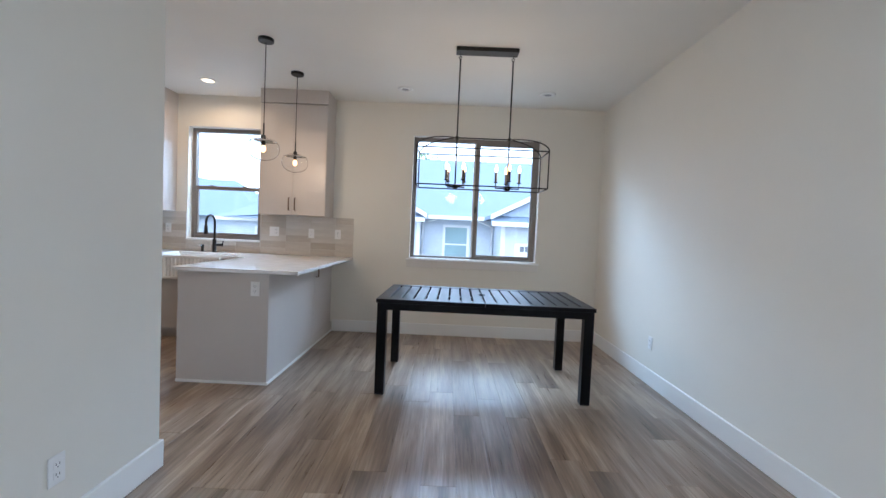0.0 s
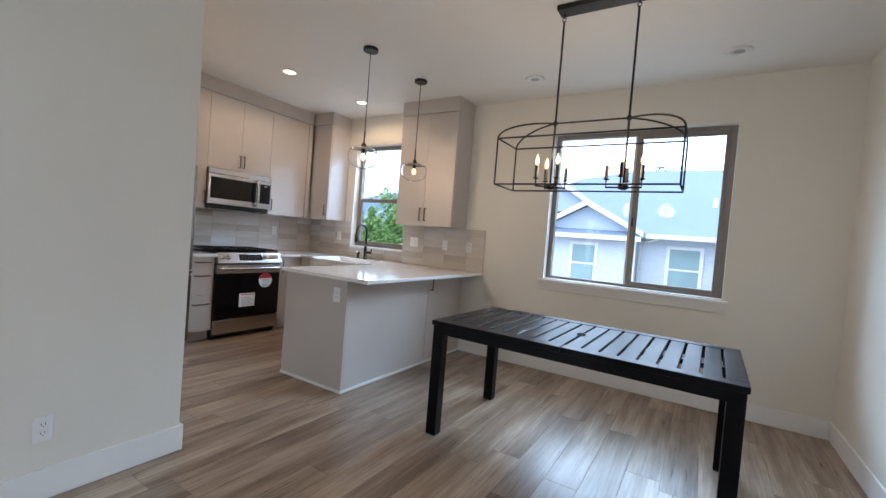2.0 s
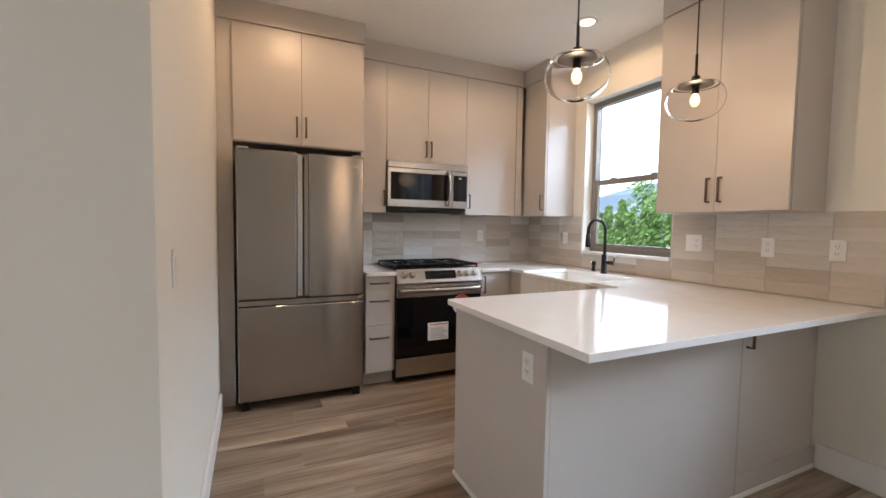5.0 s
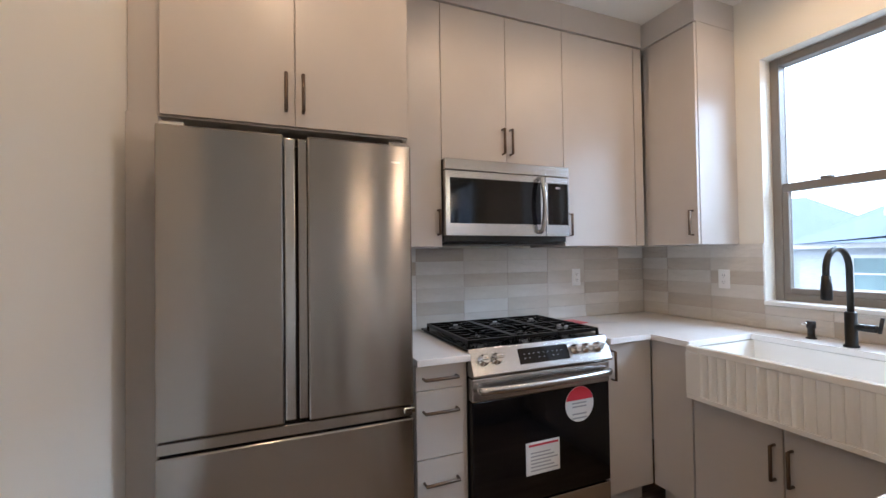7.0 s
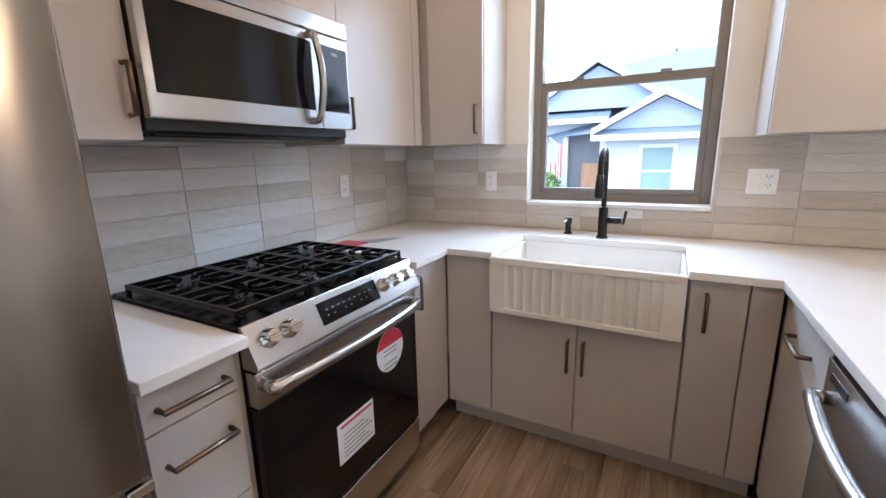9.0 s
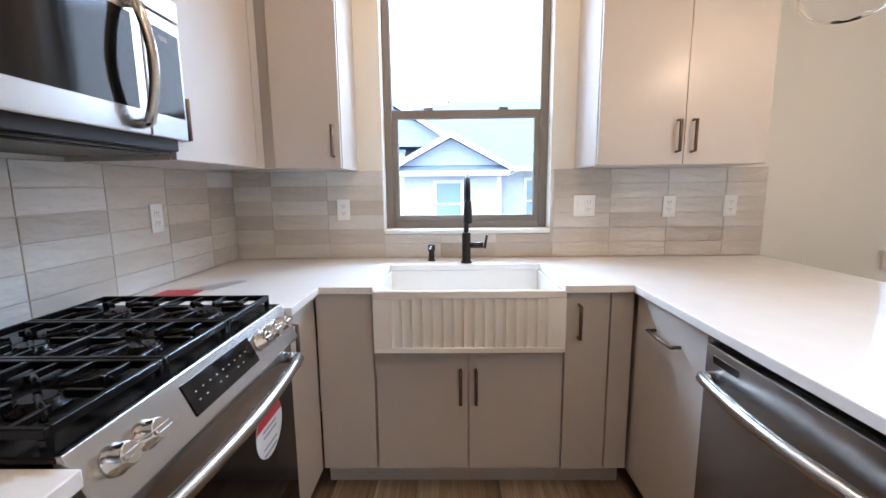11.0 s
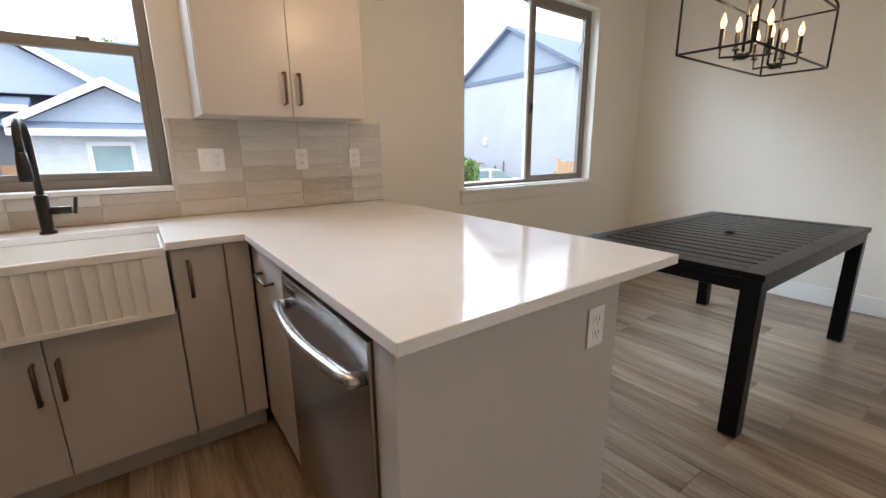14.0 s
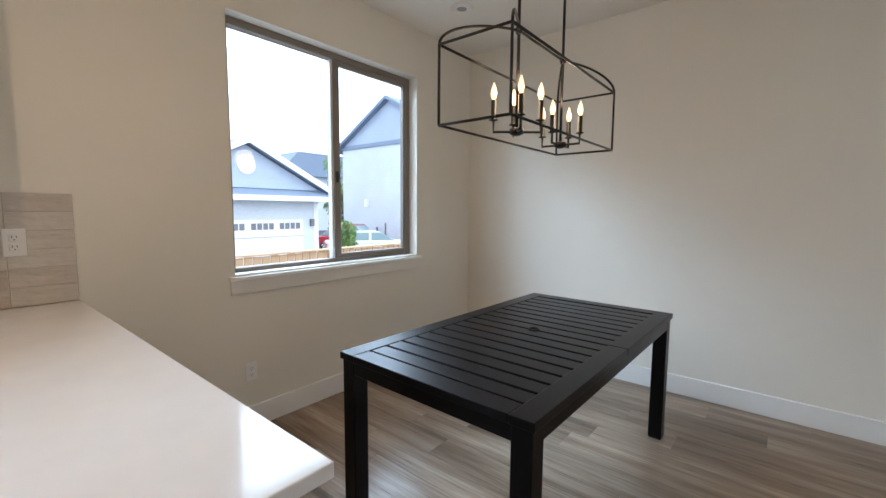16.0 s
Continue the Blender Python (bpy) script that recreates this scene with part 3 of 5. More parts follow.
e = thing("faucet", (-2.66, 4.995, 0.914), "matte black pull-down gooseneck faucet", "faucet")
bm = bmesh.new()
bm_lathe(bm, (-2.66, 4.995, 0.9145), [(0.028, 0), (0.028, 0.008), (0.022, 0.012), (0.022, 0.15), (0.018, 0.156)], 24)
done("base", bm, M_BLACK, e)
neck = [(-2.66, 4.995, 1.05), (-2.66, 4.995, 1.26)] + arc((-2.66, 4.905, 1.26), 0.09, 10, 180, 14, "YZ") + [(-2.66, 4.815, 1.235)]
tube("spout", [neck], 0.0125, M_BLACK, e, 14)
bm = bmesh.new()
bm_lathe(bm, (-2.66, 4.815, 1.13), [(0.017, 0), (0.021, 0.006), (0.020, 0.05), (0.016, 0.105)], 20)
done("spray_head", bm, M_BLACK, e)
tube("lever", [[(-2.645, 4.995, 1.005), (-2.575, 4.995, 1.005)]], 0.016, M_BLACK, e, 14)
tube("lever", [[(-2.567, 4.995, 0.988), (-2.556, 4.995, 1.055)]], 0.007, M_BLACK, e, 10)
e = thing("soap_dispenser", (-2.84, 5.06, 0.914), "short matte black soap dispenser beside the faucet", "dispenser")
bm = bmesh.new()
bm_lathe(bm, (-2.84, 5.06, 0.9145), [(0.022, 0), (0.022, 0.005), (0.015, 0.008), (0.015, 0.05), (0.019, 0.052), (0.019, 0.082), (0.016, 0.085)], 20)
done("pump", bm, M_BLACK, e)
tube("nozzle", [[(-2.84, 5.05, 0.99), (-2.845, 5.0, 0.988)]], 0.005, M_CHROME, e, 8)

# ---- refrigerator ----
e = thing("refrigerator", (-3.55, 2.715, 0), "brushed stainless french-door refrigerator with a bottom freezer", "refrigerator")
part("body", [((WEST + 0.03, 2.295, 0.03), (-3.275, 3.135, 1.755))], M_DARKGAP, e, 0.004)
FX = -3.19
part("door", [((-3.27, 2.292, 0.765), (FX, 2.672, 1.775))], M_STEEL, e, 0.007, 3)
part("door", [((-3.27, 2.752, 0.765), (FX, 3.140, 1.775))], M_STEEL, e, 0.007, 3)
part("handle", [((-3.27, 2.675, 0.775), (FX - 0.006, 2.711, 1.765))], M_STEELH, e, 0.004, 2, label="recessed polished door grip")
part("handle", [((-3.27, 2.720, 0.775), (FX - 0.004, 2.7505, 1.765))], M_STEEL, e, 0.004, 2, label="recessed polished door grip")
part("freezer_drawer", [((-3.27, 2.292, 0.065), (FX, 3.140, 0.715))], M_STEEL, e, 0.007, 3)
part("drawer_grip", [((-3.27, 2.294, 0.720), (FX - 0.010, 3.138, 0.759))], M_STEEL, e, 0.003, label="recessed drawer grip")
part("hinge", [((-3.27, 3.100, 0.735), (FX + 0.004, 3.145, 0.757))], M_CHROME, e, 0.003)
part("hinge", [((-3.26, 2.30, 1.776), (-3.21, 2.37, 1.79))], M_CHROME, e, 0.003)
part("hinge", [((-3.26, 3.06, 1.776), (-3.21, 3.13, 1.79))], M_CHROME, e, 0.003)
part("foot", [((-3.25, 2.31, 0), (-3.20, 2.36, 0.06))], M_BLACK, e, 0.006)
part("foot", [((-3.25, 3.07, 0), (-3.20, 3.12, 0.06))], M_BLACK, e, 0.006)
part("badge", [((FX, 3.060, 1.700), (FX + 0.0015, 3.095, 1.708))], M_CHROME, e)

# ---- gas range ----
e = thing("gas_range", (-3.6, 3.815, 0), "stainless slide-in gas range with black grates", "range")
RY0, RY1 = 3.428, 4.200
part("body", [((WEST + 0.01, RY0, 0.03), (-3.31, RY1, 0.905))], M_BLACK, e)
part("cooktop", [((WEST + 0.012, RY0 - 0.002, 0.916), (-3.30, RY1 + 0.002, 0.928))], M_IRON, e, 0.003)
bm = bmesh.new()
bm_prism(bm, [(-3.309, 0.928), (-3.295, 0.928), (-3.245, 0.822), (-3.250, 0.812), (-3.309, 0.812)], RY0, RY1, "Y", 0.002)
done("control_panel", bm, M_STEELH, e)
slope = Vector((0.106, 0, 0.05)).normalized()


def on_panel(y, k):
    """A place on the sloping panel, k from its top to its bottom."""
    return Vector((-3.295 + 0.05 * k, y, 0.928 - 0.106 * k))


bm = bmesh.new()
quad = [on_panel(3.672, 0.18), on_panel(3.948, 0.18), on_panel(3.948, 0.78), on_panel(3.672, 0.78)]
lo = [bm.verts.new(p + slope * 0.0005) for p in quad]
hi = [bm.verts.new(p + slope * 0.0025) for p in quad]
bm.faces.new(hi)
for i in range(4):
    bm.faces.new((lo[i], lo[(i + 1) % 4], hi[(i + 1) % 4], hi[i]))
done("display", bm, M_BLACKGLASS, e, "black glass touch display")
bm = bmesh.new()
for i in range(9):
    y = 3.70 + i * 0.026
    for k in ((0.40,) if i % 3 == 2 else (0.40, 0.56)):
        c = on_panel(y, k) + slope * 0.003
        q = [c + Vector((0.0, -0.0032, 0)), c + Vector((0, 0.0032, 0)), c + Vector((0.001, 0.0032, -0.0021)), c + Vector((0.001, -0.0032, -0.0021))]
        bm.faces.new([bm.verts.new(p + slope * 0.0004) for p in q])
done("markings", bm, M_PRINT, e, "small grey display markings")
for y in (3.489, 3.556, 3.990, 4.058, 4.128):
    bm = bmesh.new()
    bm_lathe(bm, (0, 0, 0), [(0.026, 0.0), (0.026, 0.004), (0.021, 0.006), (0.0195, 0.030), (0.017, 0.033)], 20)
    bm_box(bm, (-0.019, -0.0045, 0.030), (0.019, 0.0045, 0.040), 0.002)
    rot = slope.to_track_quat("Z", "Y").to_matrix()
    for v in bm.verts:
        v.co = rot @ v.co + on_panel(y, 0.45)
    done("knob", bm, M_CHROME, e)
part("oven_door", [((-3.308, RY0 + 0.003, 0.215), (-3.272, RY1 - 0.003, 0.700))], M_BLACKGLASS, e, 0.004, 2)
part("door_band", [((-3.308, RY0 + 0.003, 0.702), (-3.268, RY1 - 0.003, 0.802))], M_STEELH, e, 0.004, 2)
hp = [(-3.272, RY0 + 0.03, 0.760), (-3.235, RY0 + 0.035, 0.760)] + [(-3.232 + 0.022 * math.sin(math.pi * i / 12), RY0 + 0.04 + (RY1 - RY0 - 0.08) * i / 12, 0.760) for i in range(13)] + [(-3.235, RY1 - 0.035, 0.760), (-3.272, RY1 - 0.03, 0.760)]
tube("door_handle", [hp], 0.017, M_STEELH, e, 14)
part("storage_drawer", [((-3.308, RY0 + 0.003, 0.055), (-3.272, RY1 - 0.003, 0.205))], M_STEELH, e, 0.004, 2)
part("foot", [((-3.35, RY0 + 0.02, 0), (-3.32, RY0 + 0.05, 0.03))], M_BLACK, e)
part("foot", [((-3.35, RY1 - 0.05, 0), (-3.32, RY1 - 0.02, 0.03))], M_BLACK, e)
bm = bmesh.new()
gx0, gx1 = -3.86, -3.325
for a, b in ((RY0 + 0.012, RY0 + 0.262), (RY0 + 0.266, RY1 - 0.266), (RY1 - 0.262, RY1 - 0.012)):
    t, z0, z1 = 0.012, 0.945, 0.962
    for y in (a, b - t):
        bm_box(bm, (gx0, y, z0), (gx1, y + t, z1), 0.002)
    for x in (gx0, (gx0 + gx1) / 2 - t / 2, gx1 - t):
        bm_box(bm, (x, a + t, z0), (x + t, b - t, z1), 0.002)
    for cx in (gx0 + 0.135, gx1 - 0.135):
        cy = (a + b) / 2
        for k in range(4):
            ang = math.radians(45 + 90 * k)
            bm_tube(bm, [(cx + 0.03 * math.cos(ang), cy + 0.03 * math.sin(ang), 0.957), (cx + 0.10 * math.cos(ang), cy + 0.088 * math.sin(ang), 0.955), (cx + 0.11 * math.cos(ang), cy + 0.098 * math.sin(ang), 0.94)], 0.006, 6)
        for dx in (-0.072, 0.072):
            bm_box(bm, (cx + dx - 0.004, a + t, 0.946), (cx + dx + 0.004, a + 0.075, 0.960), 0.001)
            bm_box(bm, (cx + dx - 0.004, b - 0.075, 0.946), (cx + dx + 0.004, b - t, 0.960), 0.001)
        bm_box(bm, (cx - 0.118, cy - 0.004, 0.946), (cx - 0.05, cy + 0.004, 0.961), 0.001)
        bm_box(bm, (cx + 0.05, cy - 0.004, 0.946), (cx + 0.118, cy + 0.004, 0.961), 0.001)
        bm_box(bm, (cx - 0.005, a + t, 0.947), (cx + 0.005, cy - 0.045, 0.962), 0.001)
        bm_box(bm, (cx - 0.005, cy + 0.045, 0.947), (cx + 0.005, b - t, 0.962), 0.001)
    for x in (gx0, gx1 - t):
        for y in (a, b - t):
            bm_box(bm, (x, y, 0.9285), (x + t, y + t, 0.945))
done("grate", bm, M_IRON, e, "cast iron pan supports")
for cy in (RY0 + 0.137, (RY0 + RY1) / 2, RY1 - 0.137):
    for cx in (gx0 + 0.135, gx1 - 0.135):
        bm = bmesh.new()
        bm_lathe(bm, (cx, cy, 0.9285), [(0.045, 0), (0.045, 0.004), (0.034, 0.006), (0.034, 0.014), (0.026, 0.018)], 20)
        done("burner", bm, M_IRON, e)
bm = bmesh.new()
bm_lathe(bm, (-3.2715, 4.01, 0.615), [(0.085, 0), (0.085, 0.0015)], 36, "X")
st = done("sticker", bm, M_PAPER, e, "round red and white paper sticker")
bm = bmesh.new()
bm_prism(bm, [(4.01 + 0.084 * math.cos(a), 0.615 + 0.084 * math.sin(a)) for a in [math.radians(14 + i * 152 / 20) for i in range(21)]], -3.2698, -3.2692, "X")
done("sticker_top", bm, M_RED, e, "red top of the sticker")
part("sticker_print", [((-3.2698, 3.965, z), (-3.2693, 4.05, z + 0.007)) for z in (0.545, 0.565, 0.60, 0.617)], M_PRINT, e)
part("paper_label", [((-3.2715, 3.700, 0.330), (-3.2703, 3.887, 0.478))], M_PAPER, e)
part("label_print", [((-3.2702, 3.725, 0.345 + i * 0.016), (-3.2698, 3.875 - (i % 3) * 0.02, 0.351 + i * 0.016)) for i in range(6)] , M_PRINT, e)
part("label_print", [((-3.2702, 3.715, 0.458), (-3.2698, 3.88, 0.468))], M_RED, e)

# ---- microwave ----
e = thing("microwave", (-3.73, 3.81, 1.41), "stainless over-range microwave with a curved handle", "microwave")
MX = -3.535
part("body", [((WEST + 0.002, 3.432, 1.412), (MX - 0.032, 4.188, 1.832))], M_BLACK, e, 0.003)
part("vent_strip", [((MX - 0.030, 3.430, 1.775), (MX, 4.190, 1.832))], M_STEELH, e, 0.003)
part("door", [((MX - 0.030, 3.430, 1.442), (MX, 4.030, 1.771))], M_STEELH, e, 0.004, 2)
part("control_panel", [((MX - 0.030, 4.034, 1.442), (MX, 4.190, 1.771))], M_STEELH, e, 0.004, 2)
part("door_glass", [((MX + 0.0005, 3.455, 1.505), (MX + 0.002, 3.995, 1.735))], M_BLACKGLASS, e, label="black tinted glass")
part("key_glass", [((MX + 0.0005, 4.044, 1.505), (MX + 0.002, 4.178, 1.735))], M_BLACKGLASS, e, label="black glass keypad")
part("clock", [((MX + 0.0022, 4.095, 1.705), (MX + 0.0026, 4.125, 1.716))], M_PRINT, e)
tube("handle", [[(MX, 3.985, 1.465), (MX + 0.028, 3.985, 1.470)] + [(MX + 0.030 + 0.026 * math.sin(math.pi * i / 12), 3.985, 1.47 + 0.28 * i / 12) for i in range(13)] + [(MX + 0.028, 3.985, 1.75), (MX, 3.985, 1.755)]], 0.0125, M_STEELH, e, 12)
part("underside", [((WEST + 0.02, 3.46, 1.400), (MX - 0.07, 4.16, 1.411)), ((MX - 0.06, 3.46, 1.405), (MX - 0.036, 4.16, 1.411))], M_BLACK, e, 0.003)

# ---- dishwasher ----
e = thing("dishwasher", (-1.75, 3.7, 0), "stainless dishwasher with an arched bar handle", "dishwasher")
part("body", [((-1.985, 3.430, 0.10), (-1.42, 4.030, 0.868))], M_BLACK, e)
part("door", [((-2.020, 3.425, 0.125), (-1.986, 4.036, 0.858))], M_STEEL, e, 0.004, 2)
part("vent", [((-2.0215, 3.90, 0.812), (-2.0202, 4.00, 0.832))], M_BLACK, e)
part("toe_kick", [((-1.97, 3.43, 0.0), (-1.95, 4.03, 0.118))], M_BLACK, e)
tube("handle", [[(-2.020, 3.455, 0.765), (-2.048, 3.46, 0.766)] + [(-2.050 - 0.024 * math.sin(math.pi * i / 14), 3.465 + 0.53 * i / 14, 0.768) for i in range(15)] + [(-2.048, 4.0, 0.766), (-2.020, 4.005, 0.765)]], 0.0165, M_STEELH, e, 12)

# ---- outlets and switches ----


def wall_plate(at, face, gang=("outlet",), label="white duplex outlet with a plastic cover plate", category="outlet"):
    """face: the way out of the wall, 'S', 'N', 'E' or 'W'."""
    e = thing("wall_outlet" if category == "outlet" else "light_switch", at, label, category)
    turn = {"S": 0.0, "E": math.pi / 2, "W": -math.pi / 2, "N": math.pi}[face]
    e.rotation_euler = (0, 0, turn)
    e["turned"] = 1
    w = 0.035 + 0.023 * (len(gang) - 1)
    part("plate", [((-w, -0.006, -0.057), (w, -0.0006, 0.057))], M_PLATE, e, 0.003, 2)
    for i, g in enumerate(gang):
        cx = (i - (len(gang) - 1) / 2) * 0.046
        if g == "outlet":
            for s in (-1, 1):
                part("socket", [((cx - 0.0165, -0.0085, s * 0.0195 - 0.014), (cx + 0.0165, -0.0062, s * 0.0195 + 0.014))], M_PLATE, e, 0.001)
                part("slots", [((cx - 0.008, -0.0090, s * 0.0195 - 0.001), (cx - 0.0055, -0.0086, s * 0.0195 + 0.008)), ((cx + 0.0055, -0.0090, s * 0.0195 - 0.001), (cx + 0.008, -0.0086, s * 0.0195 + 0.008)),
                               ((cx - 0.002, -0.0090, s * 0.0195 - 0.010), (cx + 0.002, -0.0086, s * 0.0195 - 0.006))], M_SLOT, e)
        else:
            part("rocker", [((cx - 0.0165, -0.0095, -0.033), (cx + 0.0165, -0.0062, 0.033))], M_PLATE, e, 0.0015)
    return e


TF = NORTH - 0.012
wall_plate((-3.318, TF, 1.180), "S")
wall_plate((-2.020, TF, 1.190), "S", ("switch", "outlet"), "white double cover plate with rocker switch and outlet", "switch")
wall_plate((-1.567, TF, 1.184), "S")
wall_plate((-1.244, TF, 1.184), "S")
wall_plate((WEST + 0.012, 4.546, 1.186), "E")
wall_plate((-0.294, NORTH, 0.350), "S")
wall_plate((EAST, 3.762, 0.368), "W")
wall_plate((PART_X, 1.615, 0.315), "E")
wall_plate((-1.398, 3.330, 0.760), "S")

wall_plate((-1.58, PART_Y, 1.15), "N", ("switch",), "white rocker light switch with a plastic cover plate", "switch")

# ---- papers on the worktop ----
e = thing("booklet", (-3.75, 4.40, 0.914), "red and white printed booklet lying behind the range", "booklet")
part("cover", [((-3.83, 4.33, 0.9145), (-3.69, 4.44, 0.919))], M_RED, e, 0.001)
e = thing("leaflet", (-3.68, 4.52, 0.914), "grey printed paper leaflet lying on the worktop", "paper")
bm = bmesh.new()
bm_prism(bm, [(-3.78, 4.45), (-3.66, 4.45), (-3.60, 4.60), (-3.64, 4.62)], 0.9145, 0.9155)
done("sheet", bm, M_PRINT, e)

# ---- dining table ----
e = thing("patio_dining_table", (0.405, 3.665, 0), "charcoal metal slatted dining table with square legs", "table")
e.rotation_euler = (0, 0, math.radians(-1.2))
e["turned"] = 1
L, D, H = 1.66, 0.895, 0.742
hx, hy, ft = L / 2, D / 2, 0.085
part("frame", [((-hx, -hy, H - 0.03), (-0.0015, -hy + ft, H)), ((0.0015, -hy, H - 0.03), (hx, -hy + ft, H)), ((-hx, hy - ft, H - 0.03), (-0.0015, hy, H)), ((0.0015, hy - ft, H - 0.03), (hx, hy, H)),
               ((-hx, -hy + ft + 0.0005, H - 0.03), (-hx + ft, hy - ft - 0.0005, H)), ((hx - ft, -hy + ft + 0.0005, H - 0.03), (hx, hy - ft - 0.0005, H))], M_TABLE, e, 0.003, 2)
part("apron", [((-hx + 0.01, -hy + 0.01, H - 0.085), (hx - 0.01, -hy + 0.035, H - 0.0305)), ((-hx + 0.01, hy - 0.035, H - 0.085), (hx - 0.01, hy - 0.01, H - 0.0305)),
               ((-hx + 0.01, -hy + 0.036, H - 0.085), (-hx + 0.035, hy - 0.036, H - 0.0305)), ((hx - 0.035, -hy + 0.036, H - 0.085), (hx - 0.01, hy - 0.036, H - 0.0305))], M_TABLE, e, 0.002)
for sx in (-1, 1):
    for sy in (-1, 1):
        x, y = sx * (hx - 0.045), sy * (hy - 0.045)
        part("leg", [((x - 0.036, y - 0.036, 0.006), (x + 0.036, y + 0.036, H - 0.031))], M_TABLE, e, 0.004, 2)
        part("foot", [((x - 0.033, y - 0.033, 0.0), (x + 0.033, y + 0.033, 0.0055))], M_SLOT, e)
n, gap = 16, 0.014
inner = L - 2 * ft
sw = (inner - gap * (n + 1)) / n
for i in range(n):
    a = -hx + ft + gap + i * (sw + gap)
    part("slat", [((a, -hy + ft - 0.004, H - 0.024), (a + sw, hy - ft + 0.004, H - 0.003))], M_TABLE, e, 0.003, 2)
part("cross_rail", [((-hx + 0.04, -0.03, H - 0.05), (hx - 0.04, 0.03, H - 0.0245)), ((-0.02, -hy + 0.04, H - 0.06), (0.02, -0.031, H - 0.032)), ((-0.02, 0.031, H - 0.06), (0.02, hy - 0.04, H - 0.032))], M_TABLE, e)
bm = bmesh.new()
bm_lathe(bm, (0, 0, H - 0.0029), [(0.028, 0.0), (0.028, 0.0055), (0.023, 0.0062), (0.020, 0.0012)], 24)
done("umbrella_ring", bm, M_IRON, e, "black umbrella hole cap")

# ---- chandelier ----
e = thing("linear_chandelier", (0.352, 3.633, TOP), "black open-frame linear chandelier with eight candle bulbs", "chandelier")
cx0, cx1, cy0, cy1, cz0, cz1, czt = -0.190, 0.875, 3.475, 3.790, 1.652, 1.950, 2.065
cym, R1, R2 = (cy0 + cy1) / 2, 0.132, 0.572
part("canopy", [((0.095, cym - 0.055, TOP - 0.032), (0.612, cym + 0.055, TOP))], M_BLACK, e, 0.003)
part("screw", [((x, cym - 0.060, TOP - 0.02), (x + 0.012, cym - 0.055, TOP - 0.008)) for x in (0.25, 0.44)], M_BLACK, e, 0.002)
bm = bmesh.new()
fr = 0.0055
for z in (cz0, cz1):
    for y in (cy0, cy1):
        bm_tube(bm, [(cx0, y, z), (cx1, y, z)], fr, 8)
    for x in (cx0, cx1):
        bm_tube(bm, [(x, cy0, z), (x, cy1, z)], fr, 8)
for x in (cx0, cx1):
    for y in (cy0, cy1):
        bm_tube(bm, [(x, y, cz0), (x, y, cz1)], fr, 8)
        rx = R1 if x == cx0 else R2
        bm_tube(bm, [(rx + (x - rx) * math.sin(math.pi / 2 * k / 12), cym + (y - cym) * math.sin(math.pi / 2 * k / 12), cz1 + (czt - cz1) * math.cos(math.pi / 2 * k / 12)) for k in range(13)], fr, 8)
bm_tube(bm, [(R1, cym, czt), (R2, cym, czt)], fr, 8)
done("cage", bm, M_BLACK, e)
for rx, turn in ((R1, 38), (R2, 0)):
    tube("rod", [[(rx, cym, cz0 + 0.01), (rx, cym, TOP - 0.09)]], 0.0065, M_BLACK, e, 10)
    tube("chain_link", [arc((rx, cym, TOP - 0.075), 0.012, 0, 330, 10, "XZ"), arc((rx, cym, TOP - 0.050), 0.012, 0, 330, 10, "YZ")], 0.003, M_BLACK, e, 6)
    bm = bmesh.new()
    bm_lathe(bm, (rx, cym, cz0 - 0.012), [(0.012, 0), (0.030, 0.008), (0.030, 0.028), (0.010, 0.034)], 16)
    for k in range(4):
        a = math.radians(turn + 90 * k)
        px, py = rx + 0.098 * math.cos(a), cym + 0.098 * math.sin(a)
        bm_tube(bm, [(rx, cym, cz0 + 0.004), (px, py, cz0 + 0.004), (px, py, cz0 + 0.05)], 0.0055, 8)
        bm_lathe(bm, (px, py, cz0 + 0.048), [(0.008, 0), (0.019, 0.004), (0.019, 0.007), (0.011, 0.008), (0.011, 0.085), (0.008, 0.087)], 14)
    done("arms", bm, M_BLACK, e)
    bm = bmesh.new()
    bm_lathe(bm, (rx, cym, czt - 0.016), [(0.008, 0), (0.014, 0.006), (0.014, 0.026), (0.008, 0.032)], 12)
    done("collar", bm, M_BLACK, e)
    for k in range(4):
        a = math.radians(turn + 90 * k)
        px, py = rx + 0.098 * math.cos(a), cym + 0.098 * math.sin(a)
        bm = bmesh.new()
        bm_lathe(bm, (px, py, cz0 + 0.136), [(0.006, 0), (0.0120, 0.016), (0.0130, 0.028), (0.0090, 0.046), (0.0035, 0.062), (0.001, 0.070)], 14)
        done("bulb", bm, M_BULB, e, "lit flame-shaped bulb").visible_shadow = False
    lamp = bpy.data.lights.new("candle_light", "POINT")
    lamp.energy, lamp.color, lamp.shadow_soft_size = CANDLE, (1.0, 0.70, 0.42), 0.09
    new("candle_light", lamp).location = (rx, cym, cz0 + 0.18)

